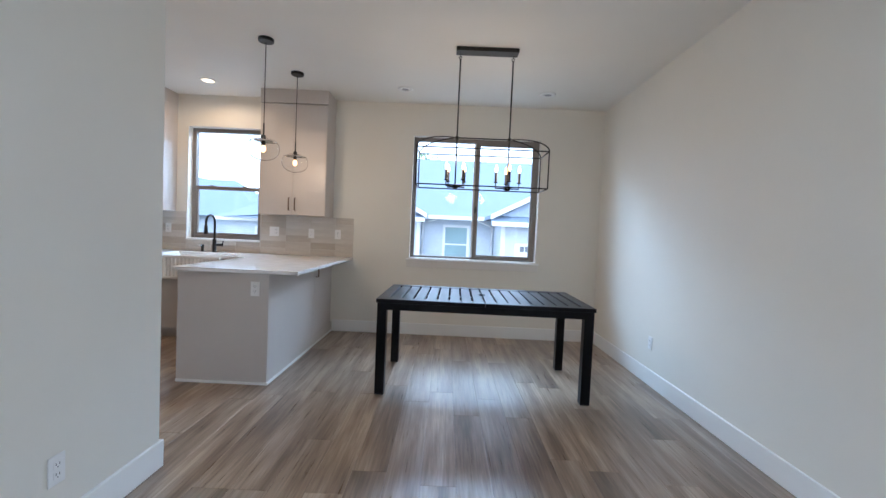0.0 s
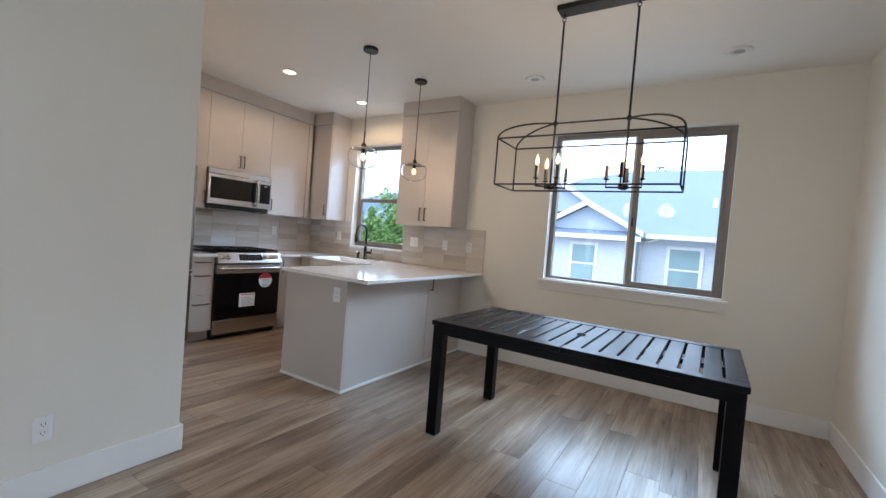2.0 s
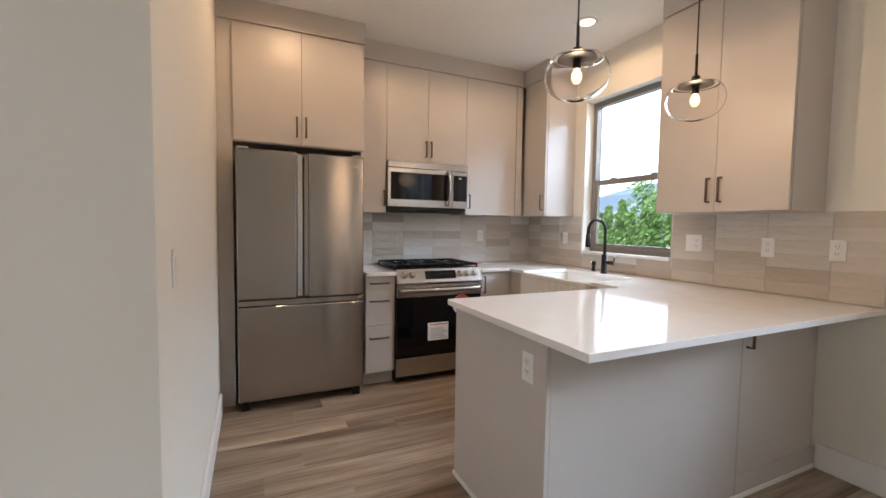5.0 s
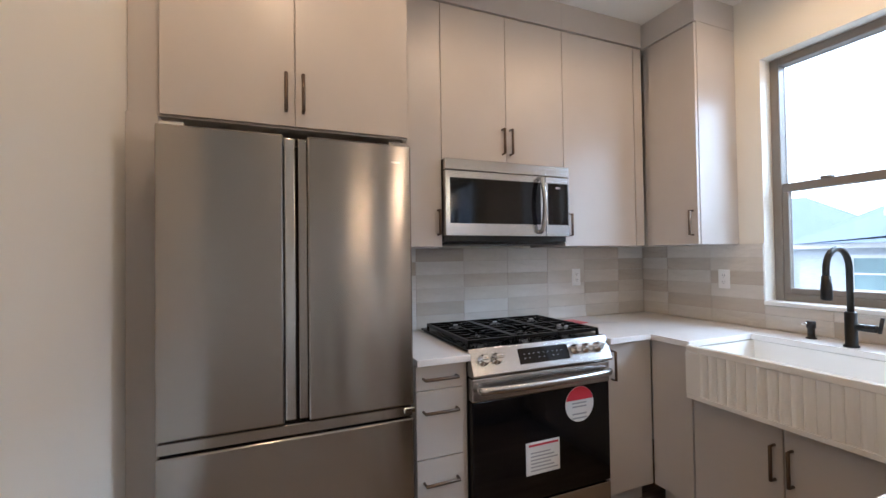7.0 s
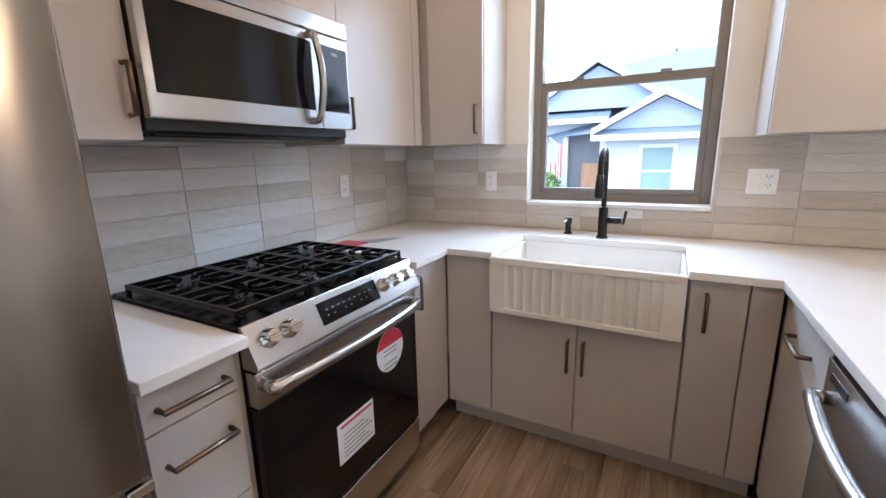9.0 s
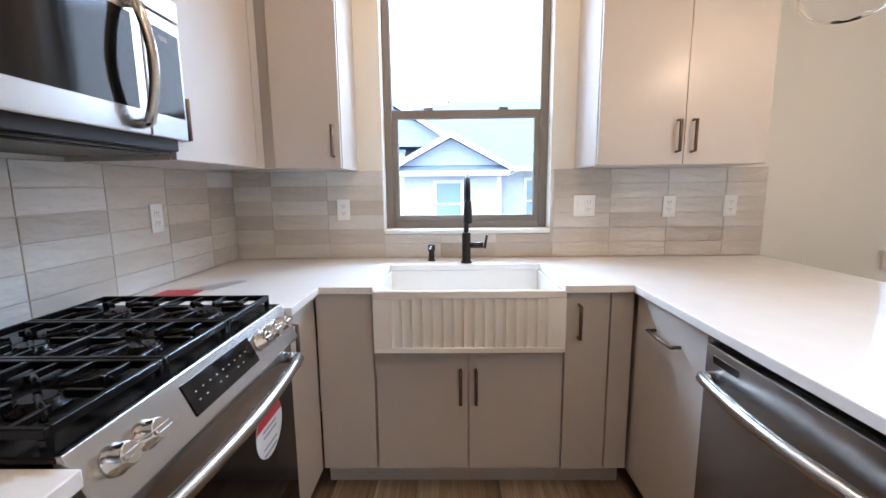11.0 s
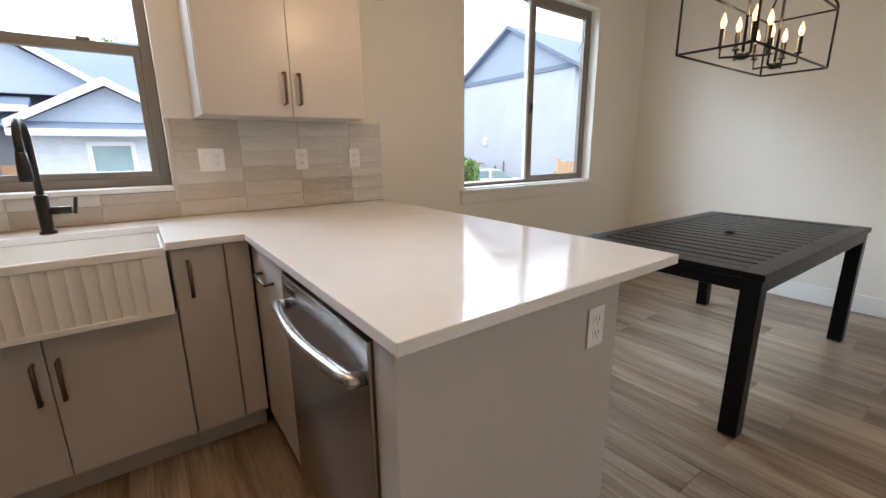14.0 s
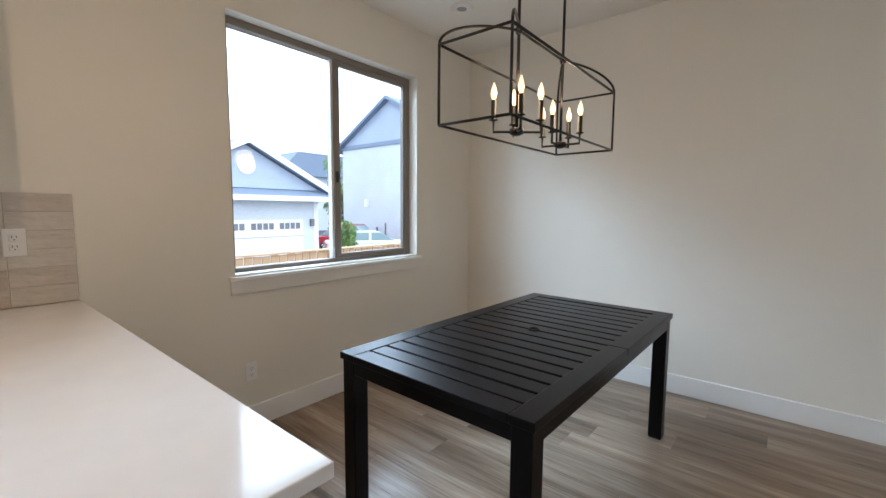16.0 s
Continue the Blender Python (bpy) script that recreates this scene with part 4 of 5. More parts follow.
# ---- pendants ----
for px, py, pz in ((-1.482, 3.592, 1.91), (-1.485, 4.325, 1.915)):
    e = thing("pendant_lamp", (px, py, TOP), "black pendant lamp with a squat clear glass globe", "pendant lamp", "pendant lamps over the peninsula")
    bm = bmesh.new()
    bm_lathe(bm, (px, py, TOP - 0.026), [(0.058, 0), (0.062, 0.004), (0.062, 0.026)], 28)
    done("canopy", bm, M_BLACK, e)
    tube("rod", [[(px, py, TOP - 0.03), (px, py, pz + 0.10)]], 0.0035, M_BLACK, e, 8)
    tube("stem", [[(px, py, pz + 0.085), (px, py, pz + 0.20)]], 0.0065, M_BLACK, e, 10)
    bm = bmesh.new()
    bm_lathe(bm, (px, py, pz + 0.056), [(0.078, 0), (0.074, 0.008), (0.045, 0.016), (0.020, 0.020), (0.018, 0.042), (0.010, 0.046)], 32)
    done("cap", bm, M_BLACK, e)
    bm = bmesh.new()
    bm_lathe(bm, (px, py, pz + 0.015), [(0.014, 0), (0.016, 0.002), (0.016, 0.038)], 16)
    done("socket", bm, M_BLACK, e)
    bm = bmesh.new()
    prof = [(0.128 * math.cos(math.radians(a)) ** 0.8, 0.098 * math.sin(math.radians(a)) - 0.010) for a in range(-84, 52, 8)]
    inner = [(max(0.002, r - 0.0025), h * 0.968) for r, h in reversed(prof)]
    bm_lathe(bm, (px, py, pz), prof + inner, 40, closed=True)
    g = done("globe", bm, M_GLOBE, e, "clear squat blown glass globe")
    g.visible_shadow = False
    bm = bmesh.new()
    bm_lathe(bm, (px, py, pz - 0.034), [(0.002, -0.010), (0.012, -0.006), (0.021, 0.012), (0.020, 0.030), (0.012, 0.046), (0.010, 0.052)], 18)
    done("bulb", bm, M_BULB, e, "lit warm bulb").visible_shadow = False
    lamp = bpy.data.lights.new("pendant_light", "POINT")
    lamp.energy, lamp.color, lamp.shadow_soft_size = PENDANT, (1.0, 0.70, 0.42), 0.010
    new("pendant_light", lamp).location = (px, py, pz - 0.01)

# ---- ceiling fixtures ----
for x, y in ((-2.72, 2.66), (-2.63, 3.67), (-2.573, 4.65)):
    e = thing("recessed_downlight", (x, y, TOP), "lit round recessed downlight with a white trim", "downlight", "lit downlights over the kitchen")
    bm = bmesh.new()
    bm_lathe(bm, (x, y, TOP - 0.007), [(0.060, 0), (0.085, 0.002), (0.088, 0.0065), (0.060, 0.0065)], 36, closed=True)
    done("trim", bm, M_TRIM, e)
    bm = bmesh.new()
    bm_lathe(bm, (x, y, TOP - 0.005), [(0.059, 0), (0.059, 0.003)], 32)
    done("lens", bm, M_CAN, e, "glowing warm lens")
    lamp = bpy.data.lights.new("downlight", "SPOT")
    lamp.energy, lamp.color, lamp.shadow_soft_size, lamp.spot_size, lamp.spot_blend = CAN, (1.0, 0.66, 0.37), 0.06, math.radians(172), 0.35
    ob = new("downlight", lamp)
    ob.location = (x, y, TOP - 0.012)
for x, y in ((-0.435, 4.665), (1.108, 4.665)):
    e = thing("ceiling_eyelet", (x, y, TOP), "small unlit white round ceiling fixture with dark centre", "ceiling fixture", "unlit ceiling fixtures")
    bm = bmesh.new()
    bm_lathe(bm, (x, y, TOP - 0.010), [(0.038, 0.002), (0.074, 0), (0.086, 0.009), (0.038, 0.0095)], 32, closed=True)
    done("trim", bm, M_TRIM, e)
    bm = bmesh.new()
    bm_lathe(bm, (x, y, TOP - 0.006), [(0.037, 0), (0.037, 0.004)], 24)
    done("centre", bm, M_PRINT, e, "grey sunken centre")

# ---- outside ----
GZ = -1.25
rng = random.Random(7)


def ground_sheet():
    bm = bmesh.new()
    bm_box(bm, (-700, NORTH + 0.2, GZ - 0.3), (700, 900, GZ))
    structure(done("ground", bm, M_GROUND), "grey gravel and earth yard reaching the horizon", "ground")
    structure(part("ground_south", [((-700, -700, GZ - 0.3), (700, NORTH + 0.199, GZ))], M_GROUND), "grey gravel and earth yard", "ground")
    structure(part("road", [((8.5, 10.5, GZ), (40, 60, GZ + 0.01))], M_ROAD), "grey asphalt lane between the houses", "road")
    structure(part("foundation", [((WEST - 0.14, SOUTH - 0.14, GZ), (EAST + 0.14, NORTH + 0.15, -0.151))], M_GROUT), "concrete footing under the room", "foundation")


ground_sheet()


def gable_roof(e, x0, x1, y0, y1, ze, za, over=0.0, name="roof"):
    """A roof with its ridge along y."""
    xm = (x0 + x1) / 2
    bm = bmesh.new()
    t = 0.14
    bm_prism(bm, [(x0, ze), (xm, za), (x1, ze), (x1, ze - t), (xm, za - t), (x0, ze - t)], y0, y1, "Y")
    done(name, bm, M_SHINGLE, e)
    bm = bmesh.new()
    f = 0.18
    bm_prism(bm, [(x0, ze + 0.02), (xm, za + 0.02), (x1, ze + 0.02), (x1, ze - f + 0.02), (xm, za - f), (x0, ze - f + 0.02)], y0 - 0.05, y0 - 0.001, "Y")
    done("fascia", bm, M_FASCIA, e)


def far_window(e, x0, x1, z0, z1, y, face=-1):
    """A sash window on a wall at y that faces -y."""
    t = 0.11
    w = part("window", [((x0 - t, y - 0.05, z0 - t), (x0, y - 0.002, z1 + t)), ((x1, y - 0.05, z0 - t), (x1 + t, y - 0.002, z1 + t)), ((x0, y - 0.05, z1), (x1, y - 0.002, z1 + t)),
                        ((x0, y - 0.05, z0 - t), (x1, y - 0.002, z0)), ((x0, y - 0.04, (z0 + z1) / 2 - 0.03), (x1, y - 0.002, (z0 + z1) / 2 + 0.03))], M_FASCIA, e)
    part("glass", [((x0, y - 0.02, z0), (x1, y - 0.003, z1))], M_EXTGLASS, e)
    return w


def eave(e, x0, x1, y, z, name="gutter"):
    part(name, [((x0, y - 0.12, z - 0.16), (x1, y, z))], M_FASCIA, e, 0.01)


# bungalow across the yard
e = thing("bungalow", (-1.0, 20.0, GZ), "pale single-storey house with slate-blue roof and white fascias", "house")
part("wall", [((-4.35, 17.0, GZ), (-1.05, 24, 1.72)), ((-1.05, 18.0, GZ), (2.2, 24, 1.85)), ((-6.9, 18.4, GZ), (-4.35, 24, 2.35)), ((-10.5, 20.0, GZ), (-6.9, 26, 1.50))], M_SIDING, e)
part("garage_wall", [((2.1, 15.2, GZ), (6.9, 24, 1.68))], M_SIDING, e)
bm = bmesh.new()
ex0, ex1, ey0, ey1, ez, rz = -11.0, 9.5, 17.45, 29.0, 1.95, 5.25
v = [bm.verts.new(p) for p in ((ex0, ey0 + 2.2, ez - 0.4), (ex1, ey0, ez), (ex1, ey1, ez), (ex0, ey1, ez), (-4.6, 23.2, rz - 0.35), (-2.0, 23.2, rz), (4.6, 23.2, rz), (-4.35, ey0, ez))]
for q in ((7, 1, 6, 5), (0, 7, 5, 4), (1, 2, 6), (2, 3, 4, 5, 6), (3, 0, 4), (0, 3, 2, 1, 7)):
    bm.faces.new([v[i] for i in q])
done("roof", bm, M_SHINGLE, e)
gable_roof(e, -4.62, -0.74, 16.55, 21.0, 1.98, 3.05)
bm = bmesh.new()
bm_prism(bm, [(-4.3, 2.0), (-2.68, 2.86), (-1.06, 2.0)], 16.85, 17.0, "Y")
bm_prism(bm, [(-7.1, 2.75), (-4.75, 4.10), (-2.4, 2.75)], 18.2, 18.4, "Y")
bm_prism(bm, [(2.0, 1.95), (4.48, 3.20), (6.95, 1.95)], 15.1, 15.2, "Y")
done("gable", bm, M_GABLE, e, "blue-grey gable siding")
gable_roof(e, -7.45, -2.05, 17.95, 23.0, 2.62, 4.36)
gable_roof(e, 1.62, 7.32, 14.85, 22.0, 1.96, 3.42)
for x0, x1, y0, z0, d in ((-4.6, -0.8, 16.5, 1.80, 0.5), (-7.4, -4.3, 17.85, 2.42, 0.5), (1.65, 7.3, 14.75, 1.72, 0.45)):
    bm = bmesh.new()
    bm_prism(bm, [(y0, z0), (y0 + d, z0 + 0.26), (y0 + d, z0 + 0.10), (y0, z0 - 0.06)], x0, x1, "X")
    done("skirt_roof", bm, M_SHINGLE, e)
    eave(e, x0, x1, y0, z0 + 0.01)
eave(e, -1.0, 1.7, 17.45, 1.97)
eave(e, -10.9, -7.0, 19.6, 1.58)
far_window(e, -3.17, -2.36, 0.05, 1.42, 17.0)
far_window(e, 0.02, 0.95, 0.05, 1.50, 18.0)
far_window(e, -9.0, -8.0, 0.10, 1.10, 20.0)
tube("downspout", [[(-0.35, 17.45, 1.82), (-0.6, 17.6, 1.74), (-0.95, 17.9, 1.66), (-0.98, 17.94, GZ)], [(1.35, 17.45, 1.82), (1.7, 17.6, 1.70), (2.0, 17.85, 1.55), (2.02, 17.9, GZ)]], 0.045, M_FASCIA, e, 8)
part("corner_board", [((-4.40, 16.98, GZ), (-4.25, 17.1, 1.72)), ((-1.15, 16.98, GZ), (-1.0, 17.1, 1.72)), ((2.05, 15.18, GZ), (2.2, 15.3, 1.68)), ((6.78, 15.18, GZ), (6.95, 15.3, 1.68))], M_FASCIA, e)
# flat dark slab stands in for the shade inside the arched porch
bm = bmesh.new()
bm_prism(bm, [(-5.75, GZ), (-4.40, GZ), (-4.40, 1.55)] + [(-5.075 + 0.675 * math.cos(math.radians(a)), 1.55 + 0.6 * math.sin(math.radians(a))) for a in range(10, 180, 10)] + [(-5.75, 1.55)], 18.32, 18.399, "Y")
done("porch_arch", bm, M_DARK, e, "flat dark arch painted as the shaded entry porch")
part("front_door", [((-5.15, 18.27, GZ), (-4.50, 18.315, 0.95))], M_WOODDOOR, e)
part("porch_post", [((-5.78, 18.1, GZ), (-5.62, 18.3, 1.85))], M_FASCIA, e)
part("garage_door", [((2.55, 15.16, GZ + 0.02 + i * 0.56), (6.35, 15.198, GZ + 0.56 + i * 0.56)) for i in range(4)], M_FASCIA, e, 0.01)
for i in range(4):
    x = 2.75 + i * 0.92
    part("garage_light", [((x + k * 0.19, 15.148, 0.68), (x + k * 0.19 + 0.15, 15.158, 0.88)) for k in range(4)], M_DARK, e)
bm = bmesh.new()
bm_lathe(bm, (4.48, 15.09, 2.62), [(0.27, -0.02), (0.27, 0.008)], 28, "Y")
done("gable_vent", bm, M_FASCIA, e, "round white gable vent")
part("wall_light", [((6.62, 15.08, 0.75), (6.74, 15.198, 1.0))], M_DARK, e)
part("roof_vent", [((1.2, 19.6, 3.2), (1.35, 19.75, 3.55))], M_FASCIA, e)

# tall side-on house, its blank gable wall facing west
e = thing("tall_house", (16.8, 22.0, 0), "tall pale grey two-storey house with a blank gable wall", "house")
e.rotation_euler = (0, 0, math.radians(-90))
e["turned"] = 1
part("wall", [((-4.7, 0, GZ), (4.7, 11, 5.35))], M_SIDING, e)
bm = bmesh.new()
bm_prism(bm, [(-4.7, 5.6), (0, 8.05), (4.7, 5.6)], -0.02, 11, "Y")
done("gable", bm, M_GABLE, e)
part("belt", [((-4.75, -0.08, 5.35), (4.75, 11, 5.6))], M_SHINGLE, e)
bm = bmesh.new()
bm_prism(bm, [(-5.3, 5.35), (0, 8.28), (5.3, 5.35), (5.3, 5.17), (0, 8.08), (-5.3, 5.17)], -0.4, 11.4, "Y")
done("roof", bm, M_SHINGLE, e)
part("meter_box", [((-2.3, -0.16, 1.5), (-2.0, -0.002, 2.0))], M_FASCIA, e)
part("pipe", [((-1.2, -0.1, GZ), (-1.14, -0.005, 0.2))], M_DARK, e)
part("pipe", [((-0.4, -0.1, GZ), (-0.34, -0.005, 0.5))], M_DARK, e)

# two-storey house with a porch, facing west
e = thing("porch_house", (19.8, 18.5, 0), "light grey two-storey house with a front porch", "house")
e.rotation_euler = (0, 0, math.radians(-90))
e["turned"] = 1
part("wall", [((-2.0, 0, GZ), (8, 9, 6.6))], M_SIDING, e)
bm = bmesh.new()
bm_prism(bm, [(-2.6, 6.5), (3.0, 9.6), (8.6, 6.5)], 0.6, 9.4, "Y")
done("roof", bm, M_SHINGLE, e)
bm = bmesh.new()
bm_prism(bm, [(-0.9, 6.62), (1.0, 8.3), (2.9, 6.62)], -0.3, 0.59, "Y")
done("gable", bm, M_GABLE, e)
far_window(e, -0.55, 0.15, 4.7, 6.1, 0)
far_window(e, 0.35, 1.05, 4.7, 6.1, 0)
bm = bmesh.new()
bm_prism(bm, [(-1.9, 3.5), (0, 4.15), (0, 3.98), (-1.9, 3.36)], -1.2, 6, "X")
done("porch_roof", bm, M_SHINGLE, e)
for i in range(3):
    part("porch_post", [((1.55 + i * 2.2, -1.8, GZ), (1.85 + i * 2.2, -1.5, 3.36))], M_FASCIA, e)
far_window(e, -1.2, -0.7, 0.9, 2.6, 0)
part("railing", [((-1.9, -1.72, 0.75), (4, -1.66, 0.81))] + [((-1.85 + i * 0.2, -1.71, -0.3), (-1.82 + i * 0.2, -1.67, 0.75)) for i in range(29)], M_DARK, e)
part("porch_floor", [((-2.0, -1.9, GZ), (6, -0.001, -0.3))], M_GROUT, e)

# far houses
e = thing("far_house", (29, 48, GZ), "distant house with a blue-grey hip roof", "house")
part("wall", [((23, 46, GZ), (36, 54, 5.2))], M_SIDING, e)
bm = bmesh.new()
bm_prism(bm, [(22.4, 5.1), (25.0, 7.8), (33.5, 7.8), (36.6, 5.1)], 45.4, 54.6, "Y")
done("roof", bm, M_SHINGLE, e)
e = thing("far_house", (-16, 32, GZ), "distant low house with a slate roof", "house")
part("wall", [((-24, 27, GZ), (-12.5, 34, 1.7))], M_SIDING, e)
bm = bmesh.new()
v = [bm.verts.new(p) for p in ((-25, 26.4, 1.7), (-11.8, 26.4, 1.7), (-11.8, 34.5, 1.7), (-25, 34.5, 1.7), (-21, 30.5, 4.4), (-15.5, 30.5, 4.4))]
for q in ((0, 1, 5, 4), (1, 2, 5), (2, 3, 4, 5), (3, 0, 4), (0, 3, 2, 1)):
    bm.faces.new([v[i] for i in q])
done("roof", bm, M_SHINGLE, e)

# far wooded hill, tinted with haze
bm = bmesh.new()
hill = random.Random(5)
prev = None
for i in range(61):
    x = -520 + i * 14
    k = i / 60
    h = 15 + 30 * math.exp(-((k - 0.30) / 0.16) ** 2) + 7 * math.sin(k * 9) + hill.uniform(-0.8, 0.8)
    ring = [bm.verts.new((x, 300, GZ)), bm.verts.new((x, 330, max(2.0, h * 0.7))), bm.verts.new((x, 380, max(3.0, h))), bm.verts.new((x, 480, GZ))]
    if prev:
        for a in range(3):
            bm.faces.new((prev[a], ring[a], ring[a + 1], prev[a + 1]))
    prev = ring
structure(done("backdrop", bm, M_HILL), "distant wooded hill, its colour blue-grey with painted haze", "hill")

# flag on the porch
e = thing("flag", (-5.95, 17.9, 0.9), "red and white striped flag hanging from a porch pole", "flag")
tube("pole", [[(-5.78, 18.1, 1.45), (-6.15, 17.6, 1.85)]], 0.02, M_FASCIA, e, 8)
for i in range(9):
    bm = bmesh.new()
    a, b = -6.12 + i * 0.042, -6.12 + (i + 1) * 0.042
    w0, w1 = 0.03 * math.sin(i * 1.3), 0.03 * math.sin((i + 1) * 1.3)
    bm_prism(bm, [(a, 17.72 + w0), (b, 17.72 + w1), (b, 17.732 + w1), (a, 17.732 + w0)], 0.25 + 0.03 * i, 1.0 if i < 5 else 1.62)
    done("stripe", bm, M_RED if i % 2 == 0 else M_PAPER, e)
bm = bmesh.new()
bm_prism(bm, [(-6.13, 17.715), (-5.91, 17.735), (-5.91, 17.747), (-6.13, 17.727)], 1.0, 1.66)
done("canton", bm, M_GABLE, e, "blue upper corner of the flag")

# fence
fence = thing("fence", (4, 9.5, GZ), "new cedar board fence across the yard", "fence")


def fence_boards():
    shared = {}
    for i in range(86):
        x = -4.0 + i * 0.152
        top = 0.92 if x > 6.05 else 0.53
        if top not in shared:
            bm = bmesh.new()
            bm_box(bm, (-0.07, -0.011, GZ), (0.07, 0.011, top), 0.003)
            me = bpy.data.meshes.new("board")
            bm.to_mesh(me)
            bm.free()
            me.materials.append(M_FENCE)
            shared[top] = me
        b = new("board", shared[top])
        b.parent = fence
        b.location = (x - 4, rng.uniform(-0.004, 0.004), -GZ + rng.uniform(-0.008, 0.008))
    part("rail", [((-4.1, 9.515, 0.15), (6.0, 9.555, 0.24)), ((6.0, 9.515, 0.62), (9.1, 9.555, 0.71)), ((-4.1, 9.43, 0.545), (6.02, 9.56, 0.575))], M_FENCE, fence)


fence_boards()
part("post", [((x, 9.42, GZ), (x + 0.09, 9.488, 0.58 if x < 6 else 1.0)) for x in (-3.9, -1.5, 0.9, 3.3, 6.0, 8.6)], M_FENCE, fence)


def foliage(bm, centres, count, size, seed):
    r = random.Random(seed)
    for cx, cy, cz, rad, rh in centres:
        for _ in range(count):
            d = Vector((r.gauss(0, 1), r.gauss(0, 1), r.gauss(0, 1))).normalized() * (r.random() ** 0.4)
            p = Vector((cx + d.x * rad, cy + d.y * rad, cz + d.z * rh))
            n = Vector((r.gauss(0, 1), r.gauss(0, 1), r.gauss(0, 1))).normalized()
            u = n.orthogonal().normalized() * size * r.uniform(0.6, 1.3)
            w = n.cross(u).normalized() * size * r.uniform(0.3, 0.7)
            q = [bm.verts.new(p + k) for k in (-u, w, u, -w)]
            bm.faces.new(q)


def tree(x, y, height, spread, seed, label, mat=M_LEAF):
    r = random.Random(seed)
    e = thing("tree", (x, y, GZ), label, "tree")
    bm = bmesh.new()
    top = GZ + height
    bm_tube(bm, [(x, y, GZ), (x + 0.1, y, GZ + height * 0.4), (x - 0.05, y, GZ + height * 0.8)], [0.16, 0.11, 0.05], 8)
    cs = []
    for k in range(11):
        a, h = r.uniform(0, 6.28), r.uniform(0.35, 0.95)
        reach = spread * (1.1 - h * 0.6) * r.uniform(0.5, 1.0)
        p = (x + reach * math.cos(a), y + reach * math.sin(a), GZ + height * h)
        bm_tube(bm, [(x, y, GZ + height * h * 0.7), p], [0.05, 0.015], 5)
        cs.append((*p, spread * 0.42, height * 0.13))
    done("trunk", bm, M_BARK, e)
    bm = bmesh.new()
    foliage(bm, cs, 130, 0.16, seed)
    done("leaves", bm, mat, e)


def conifer(x, y, height, spread, seed, label, name="tree"):
    r = random.Random(seed)
    e = thing(name, (x, y, GZ), label, "tree")
    tube("trunk", [[(x, y, GZ), (x, y, GZ + height * 0.97)]], 0.07, M_BARK, e, 8)
    bm = bmesh.new()
    cs = []
    for k in range(16):
        h = 0.06 + 0.9 * k / 15
        rad = spread * (1 - h) ** 0.7
        for j in range(3):
            a = r.uniform(0, 6.28)
            cs.append((x + rad * 0.5 * math.cos(a), y + rad * 0.5 * math.sin(a), GZ + height * h, 0.08 + rad * 0.6, height * 0.05))
    foliage(bm, cs, 42, 0.15, seed)
    done("leaves", bm, M_LEAFD if name == "tree" else M_LEAF, e)


for i in range(13):
    conifer(-22.0 + i * 0.75, 20.5 + 0.2 * (i % 2), 3.7 + 0.4 * math.sin(i * 2.1), 0.75, 20 + i, "dense bright green upright hedge conifer", "hedge_tree")
tree(-19.5, 27, 6.6, 2.2, 41, "leafy green tree behind the houses")
tree(-13.5, 37, 7.4, 2.6, 42, "leafy green tree behind the houses")
tree(-2.0, 42, 9.8, 2.2, 44, "leafy green tree behind the bungalow")
tree(36, 46, 12.5, 2.6, 45, "leafy green tree behind the tall house")
tree(21.5, 34, 7.0, 1.3, 46, "slender green tree beside the tall house")
conifer(19.4, 31, 5.6, 0.8, 47, "narrow green conifer beside the lane")


def bush(x, y, h, rad, seed, label, mat=M_LEAF):
    e = thing("bush", (x, y, GZ), label, "bush")
    tube("stem", [[(x, y, GZ), (x, y, GZ + h * 0.5)]], 0.04, M_BARK, e, 6)
    bm = bmesh.new()
    foliage(bm, [(x, y, GZ + h * 0.35, rad, h * 0.36), (x, y, GZ + h * 0.68, rad * 0.85, h * 0.32)], 700, 0.09, seed)
    done("leaves", bm, mat, e)


bush(9.75, 17.4, 2.15, 0.62, 61, "rounded bright green bush beside the garage")
bush(7.6, 15.0, 0.95, 0.4, 62, "low yellow flowering bush beside the garage", M_FLOWER)
bush(-4.2, 16.3, 1.55, 0.35, 63, "yellow flowering bush beside the porch", M_FLOWER)
bush(-6.2, 17.3, 2.0, 0.7, 64, "green bush beside the porch")


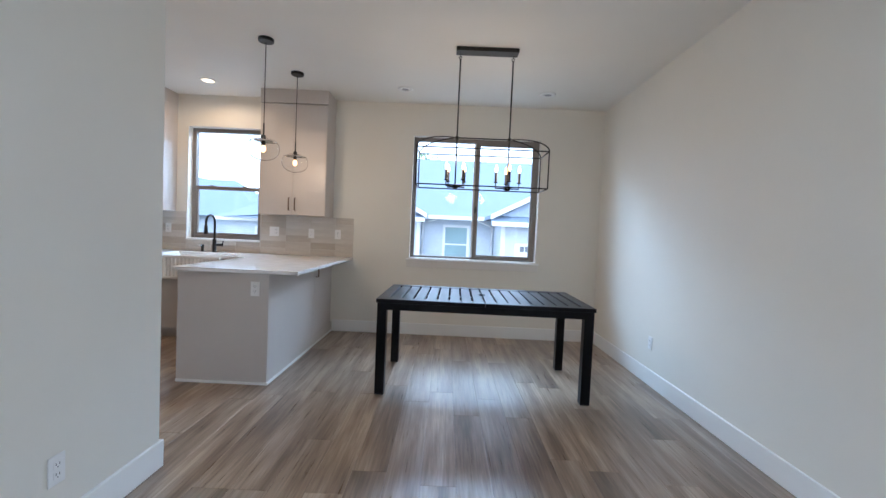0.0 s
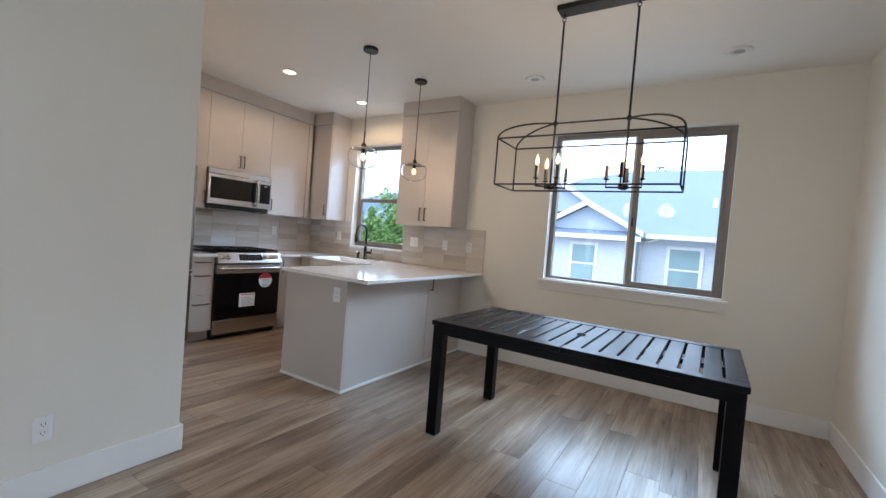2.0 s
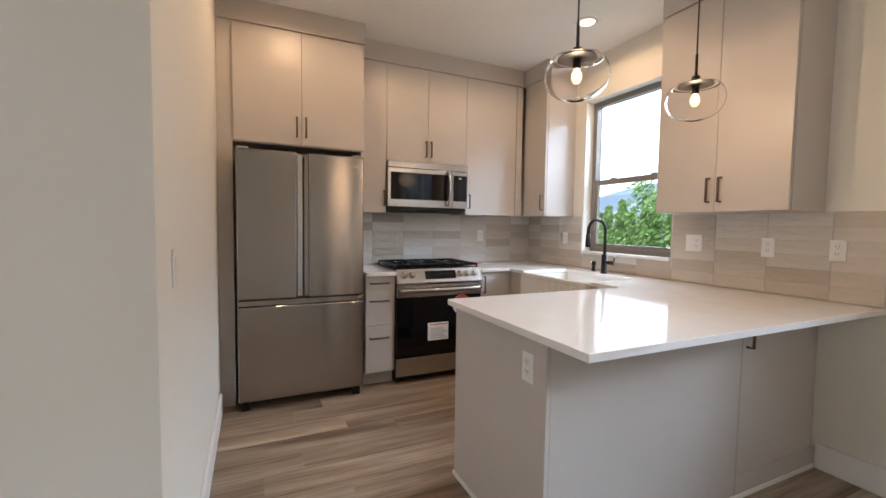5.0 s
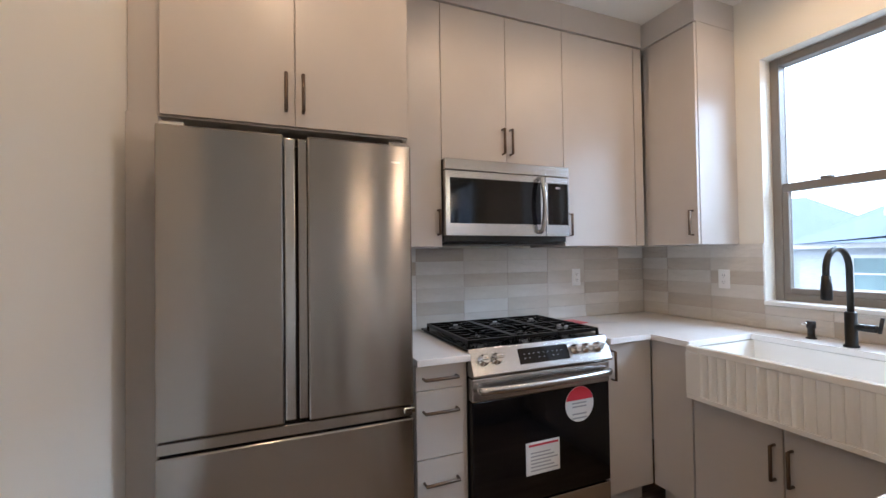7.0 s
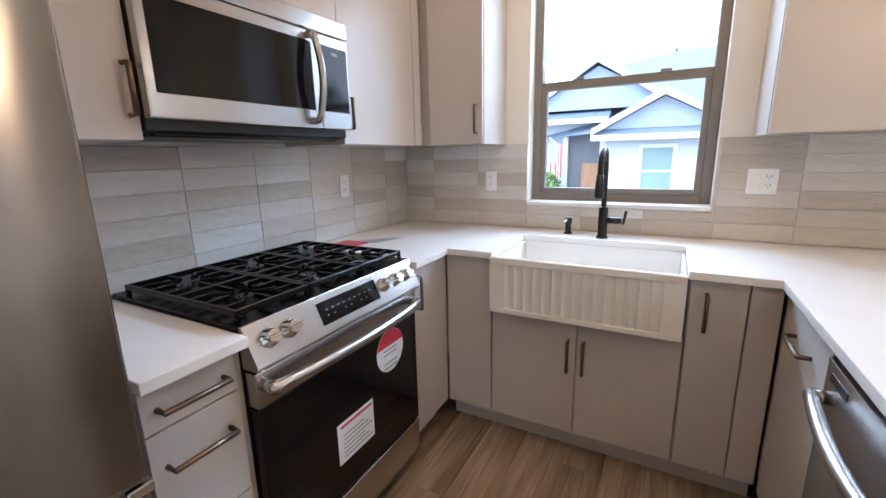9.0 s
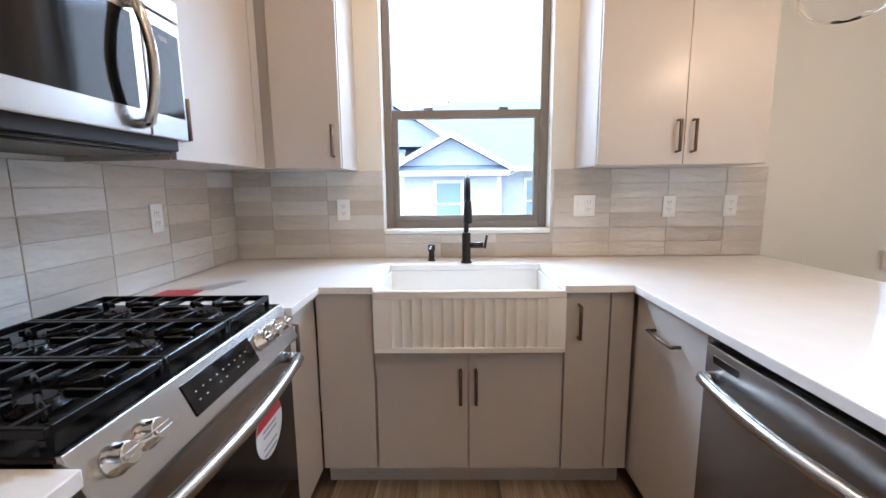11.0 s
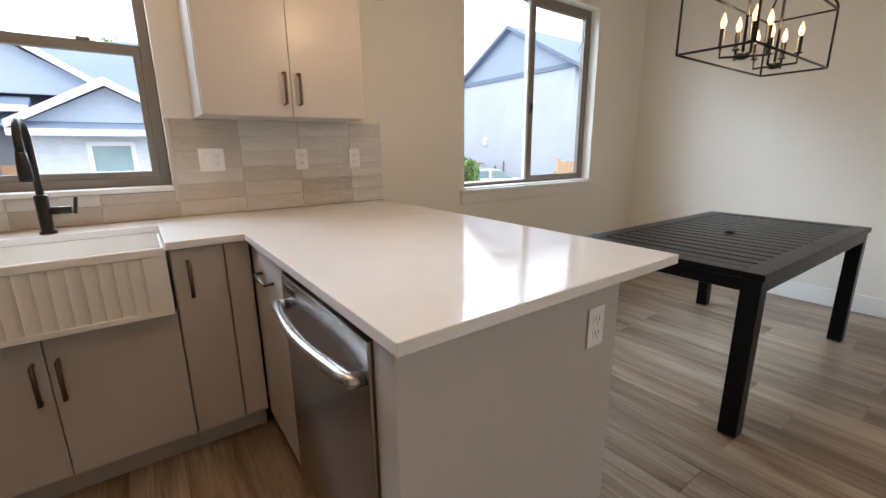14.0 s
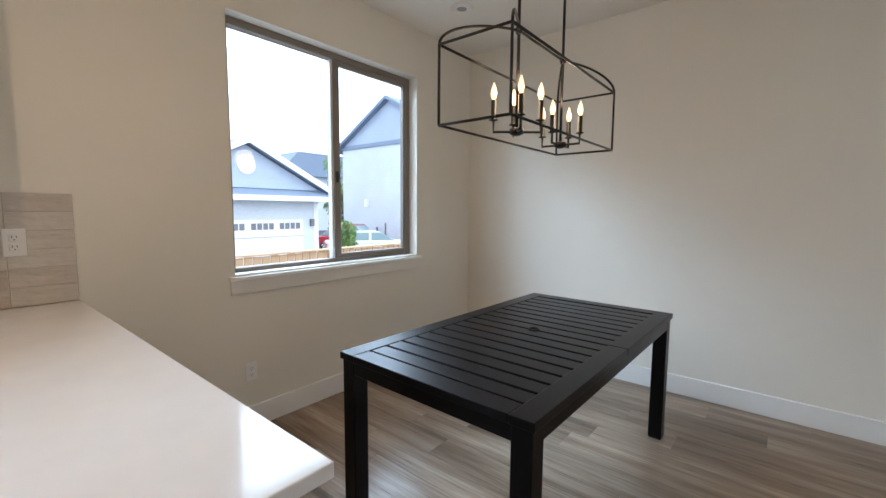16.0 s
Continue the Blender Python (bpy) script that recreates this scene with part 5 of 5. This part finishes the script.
def car(x, y, turn, paint, label, tall=0.0):
    e = thing("parked_car", (x, y, GZ + 0.01), label, "car")
    e.rotation_euler = (0, 0, math.radians(turn))
    e["turned"] = 1
    h = 1.38 + tall
    bm = bmesh.new()
    bm_prism(bm, [(-2.2, 0.35), (-2.25, 0.62), (-2.1, 0.86), (-1.1, 0.93), (1.35, 0.95), (2.15, 0.90), (2.25, 0.6), (2.2, 0.32)], -0.88, 0.88, "Y", 0.06)
    done("body", bm, paint, e)
    bm = bmesh.new()
    bm_prism(bm, [(-1.35, 0.92), (-0.55, h), (0.85, h), (1.75, 0.93)], -0.74, 0.74, "Y", 0.05)
    done("cabin", bm, M_EXTGLASS, e, "dark glazed cabin")
    bm = bmesh.new()
    bm_prism(bm, [(-0.62, h - 0.03), (-0.5, h + 0.03), (0.8, h + 0.03), (0.95, h - 0.03)], -0.72, 0.72, "Y", 0.02)
    done("roof", bm, paint, e)
    part("pillar", [((-0.08, -0.77, 0.93), (0.06, 0.77, h - 0.02))], paint, e)
    for sx in (-1.4, 1.4):
        for sy in (-0.82, 0.82):
            bm = bmesh.new()
            bm_lathe(bm, (sx, sy, 0.32), [(0.20, -0.09), (0.31, -0.10), (0.32, 0), (0.31, 0.10), (0.20, 0.09)], 20, "Y")
            wh = done("wheel", bm, M_TYRE, e)
            bm = bmesh.new()
            bm_lathe(bm, (sx, sy, 0.32), [(0.19, -0.105), (0.05, -0.115), (0.05, 0.115), (0.19, 0.105)], 16, "Y")
            done("rim", bm, M_CHROME, e)
    part("light", [((-2.27, -0.8, 0.64), (-2.2, -0.45, 0.78)), ((-2.27, 0.45, 0.64), (-2.2, 0.8, 0.78)), ((2.19, -0.8, 0.66), (2.26, -0.45, 0.8)), ((2.19, 0.45, 0.66), (2.26, 0.8, 0.8))], M_RED, e)


car(13.4, 20.2, 150, M_CARW, "white sedan parked on the lane")
car(14.9, 23.4, 115, M_CARR, "red car parked on the lane", 0.25)

# ---- wall tiles ----
TILE_W, TILE_G, ROWS_N = 0.305, 0.0025, 6
TZ0, TZ1 = 0.916, UB - 0.001
TH = (TZ1 - TZ0) / ROWS_N
tile_mesh = {}


def tile_piece(w, h, t=0.009):
    key = (round(w, 3), round(h, 3))
    if key not in tile_mesh:
        bm = bmesh.new()
        bm_box(bm, (-w / 2, 0, -h / 2), (w / 2, t, h / 2), 0.0014)
        me = bpy.data.meshes.new("tile")
        bm.to_mesh(me)
        bm.free()
        me.materials.append(M_TILE)
        tile_mesh[key] = me
    return tile_mesh[key]


def tiled(name, along, a0, a1, first, holes, label):
    """Stacked tiles on a wall; along 'x' on the north wall, 'y' on the west wall; holes (a0, a1, z0, z1)."""
    mid = (a0 + a1) / 2
    back = thing(name, (mid, NORTH, TZ0) if along == "x" else (WEST, mid, TZ0), label, "backsplash", kind="structure")
    strips = []
    cuts = sorted({a0, a1, *(h[0] for h in holes), *(h[1] for h in holes)})
    for p, q in zip(cuts, cuts[1:]):
        top = min([h[2] for h in holes if h[0] <= p + 1e-4 and h[1] >= q - 1e-4] + [TZ1])
        strips.append(((p, NORTH - 0.0080, TZ0), (q, NORTH - 0.0003, top)) if along == "x" else ((WEST + 0.0003, p, TZ0), (WEST + 0.0080, q, top)))
    part("grout", strips, M_GROUT, back)
    joints = [a0] + [first + k * TILE_W for k in range(-20, 40) if a0 + 0.02 < first + k * TILE_W < a1 - 0.02] + [a1]
    for row in range(ROWS_N):
        z0, z1 = TZ0 + row * TH, TZ0 + (row + 1) * TH
        for p, q in zip(joints, joints[1:]):
            pieces = [(p, q, z0, z1)]
            for h in holes:
                nxt = []
                for a, b, c, d in pieces:
                    if b <= h[0] or a >= h[1] or d <= h[2] or c >= h[3]:
                        nxt.append((a, b, c, d))
                        continue
                    if a < h[0]:
                        nxt.append((a, h[0], c, d))
                    if b > h[1]:
                        nxt.append((h[1], b, c, d))
                    if c < h[2]:
                        nxt.append((max(a, h[0]), min(b, h[1]), c, h[2]))
                pieces = nxt
            for a, b, c, d in pieces:
                w, h2 = b - a - TILE_G, d - c - TILE_G
                if w < 0.012 or h2 < 0.01:
                    continue
                ob = new("tile", tile_piece(w, h2))
                ob.parent = back
                ob.rotation_euler = (rng.uniform(-0.006, 0.006), 0, rng.uniform(-0.002, 0.002) + (0 if along == "x" else math.pi / 2))
                if along == "x":
                    ob.location = Vector(((a + b) / 2, NORTH - 0.0115, (c + d) / 2)) - back.location
                else:
                    ob.location = Vector((WEST + 0.0115, (a + b) / 2, (c + d) / 2)) - back.location


tiled("backsplash_north", "x", WEST + 0.012, -1.055, -3.10, [(KWIN[0] - 0.002, KWIN[1] + 0.002, KWIN[2] - 0.02, 3.0)], "stacked glossy handmade-look beige wall tiles")
tiled("backsplash_west", "y", 3.180, NORTH - 0.003, 4.01, [], "stacked glossy handmade-look beige wall tiles behind the range")

# ---- floor planks ----
PW, PL = 0.181, 1.22


def planks():
    """Staggered planks; the first and last of a row are cut to the walls."""
    shared = {}
    x = WEST - 0.05
    while x < EAST + 0.02:
        start = SOUTH - 0.05 if x + PW > PART_X - 0.02 else PART_Y - 0.05
        y0, length = start, round(rng.uniform(0.2, PL), 1)
        while y0 < NORTH:
            length = min(length, round(NORTH + 0.05 - y0, 2))
            if length not in shared:
                bm = bmesh.new()
                bm_box(bm, (-PW / 2 + 0.0004, -length / 2 + 0.0004, -0.0055), (PW / 2 - 0.0004, length / 2 - 0.0004, 0.0), 0.0009)
                me = bpy.data.meshes.new("plank")
                bm.to_mesh(me)
                bm.free()
                me.materials.append(M_FLOOR)
                shared[length] = me
            p = new("plank", shared[length])
            p.parent = floor
            p.location = Vector((x + PW / 2, y0 + length / 2, 0)) - floor.location
            y0 += length
            length = PL
        x += PW


planks()
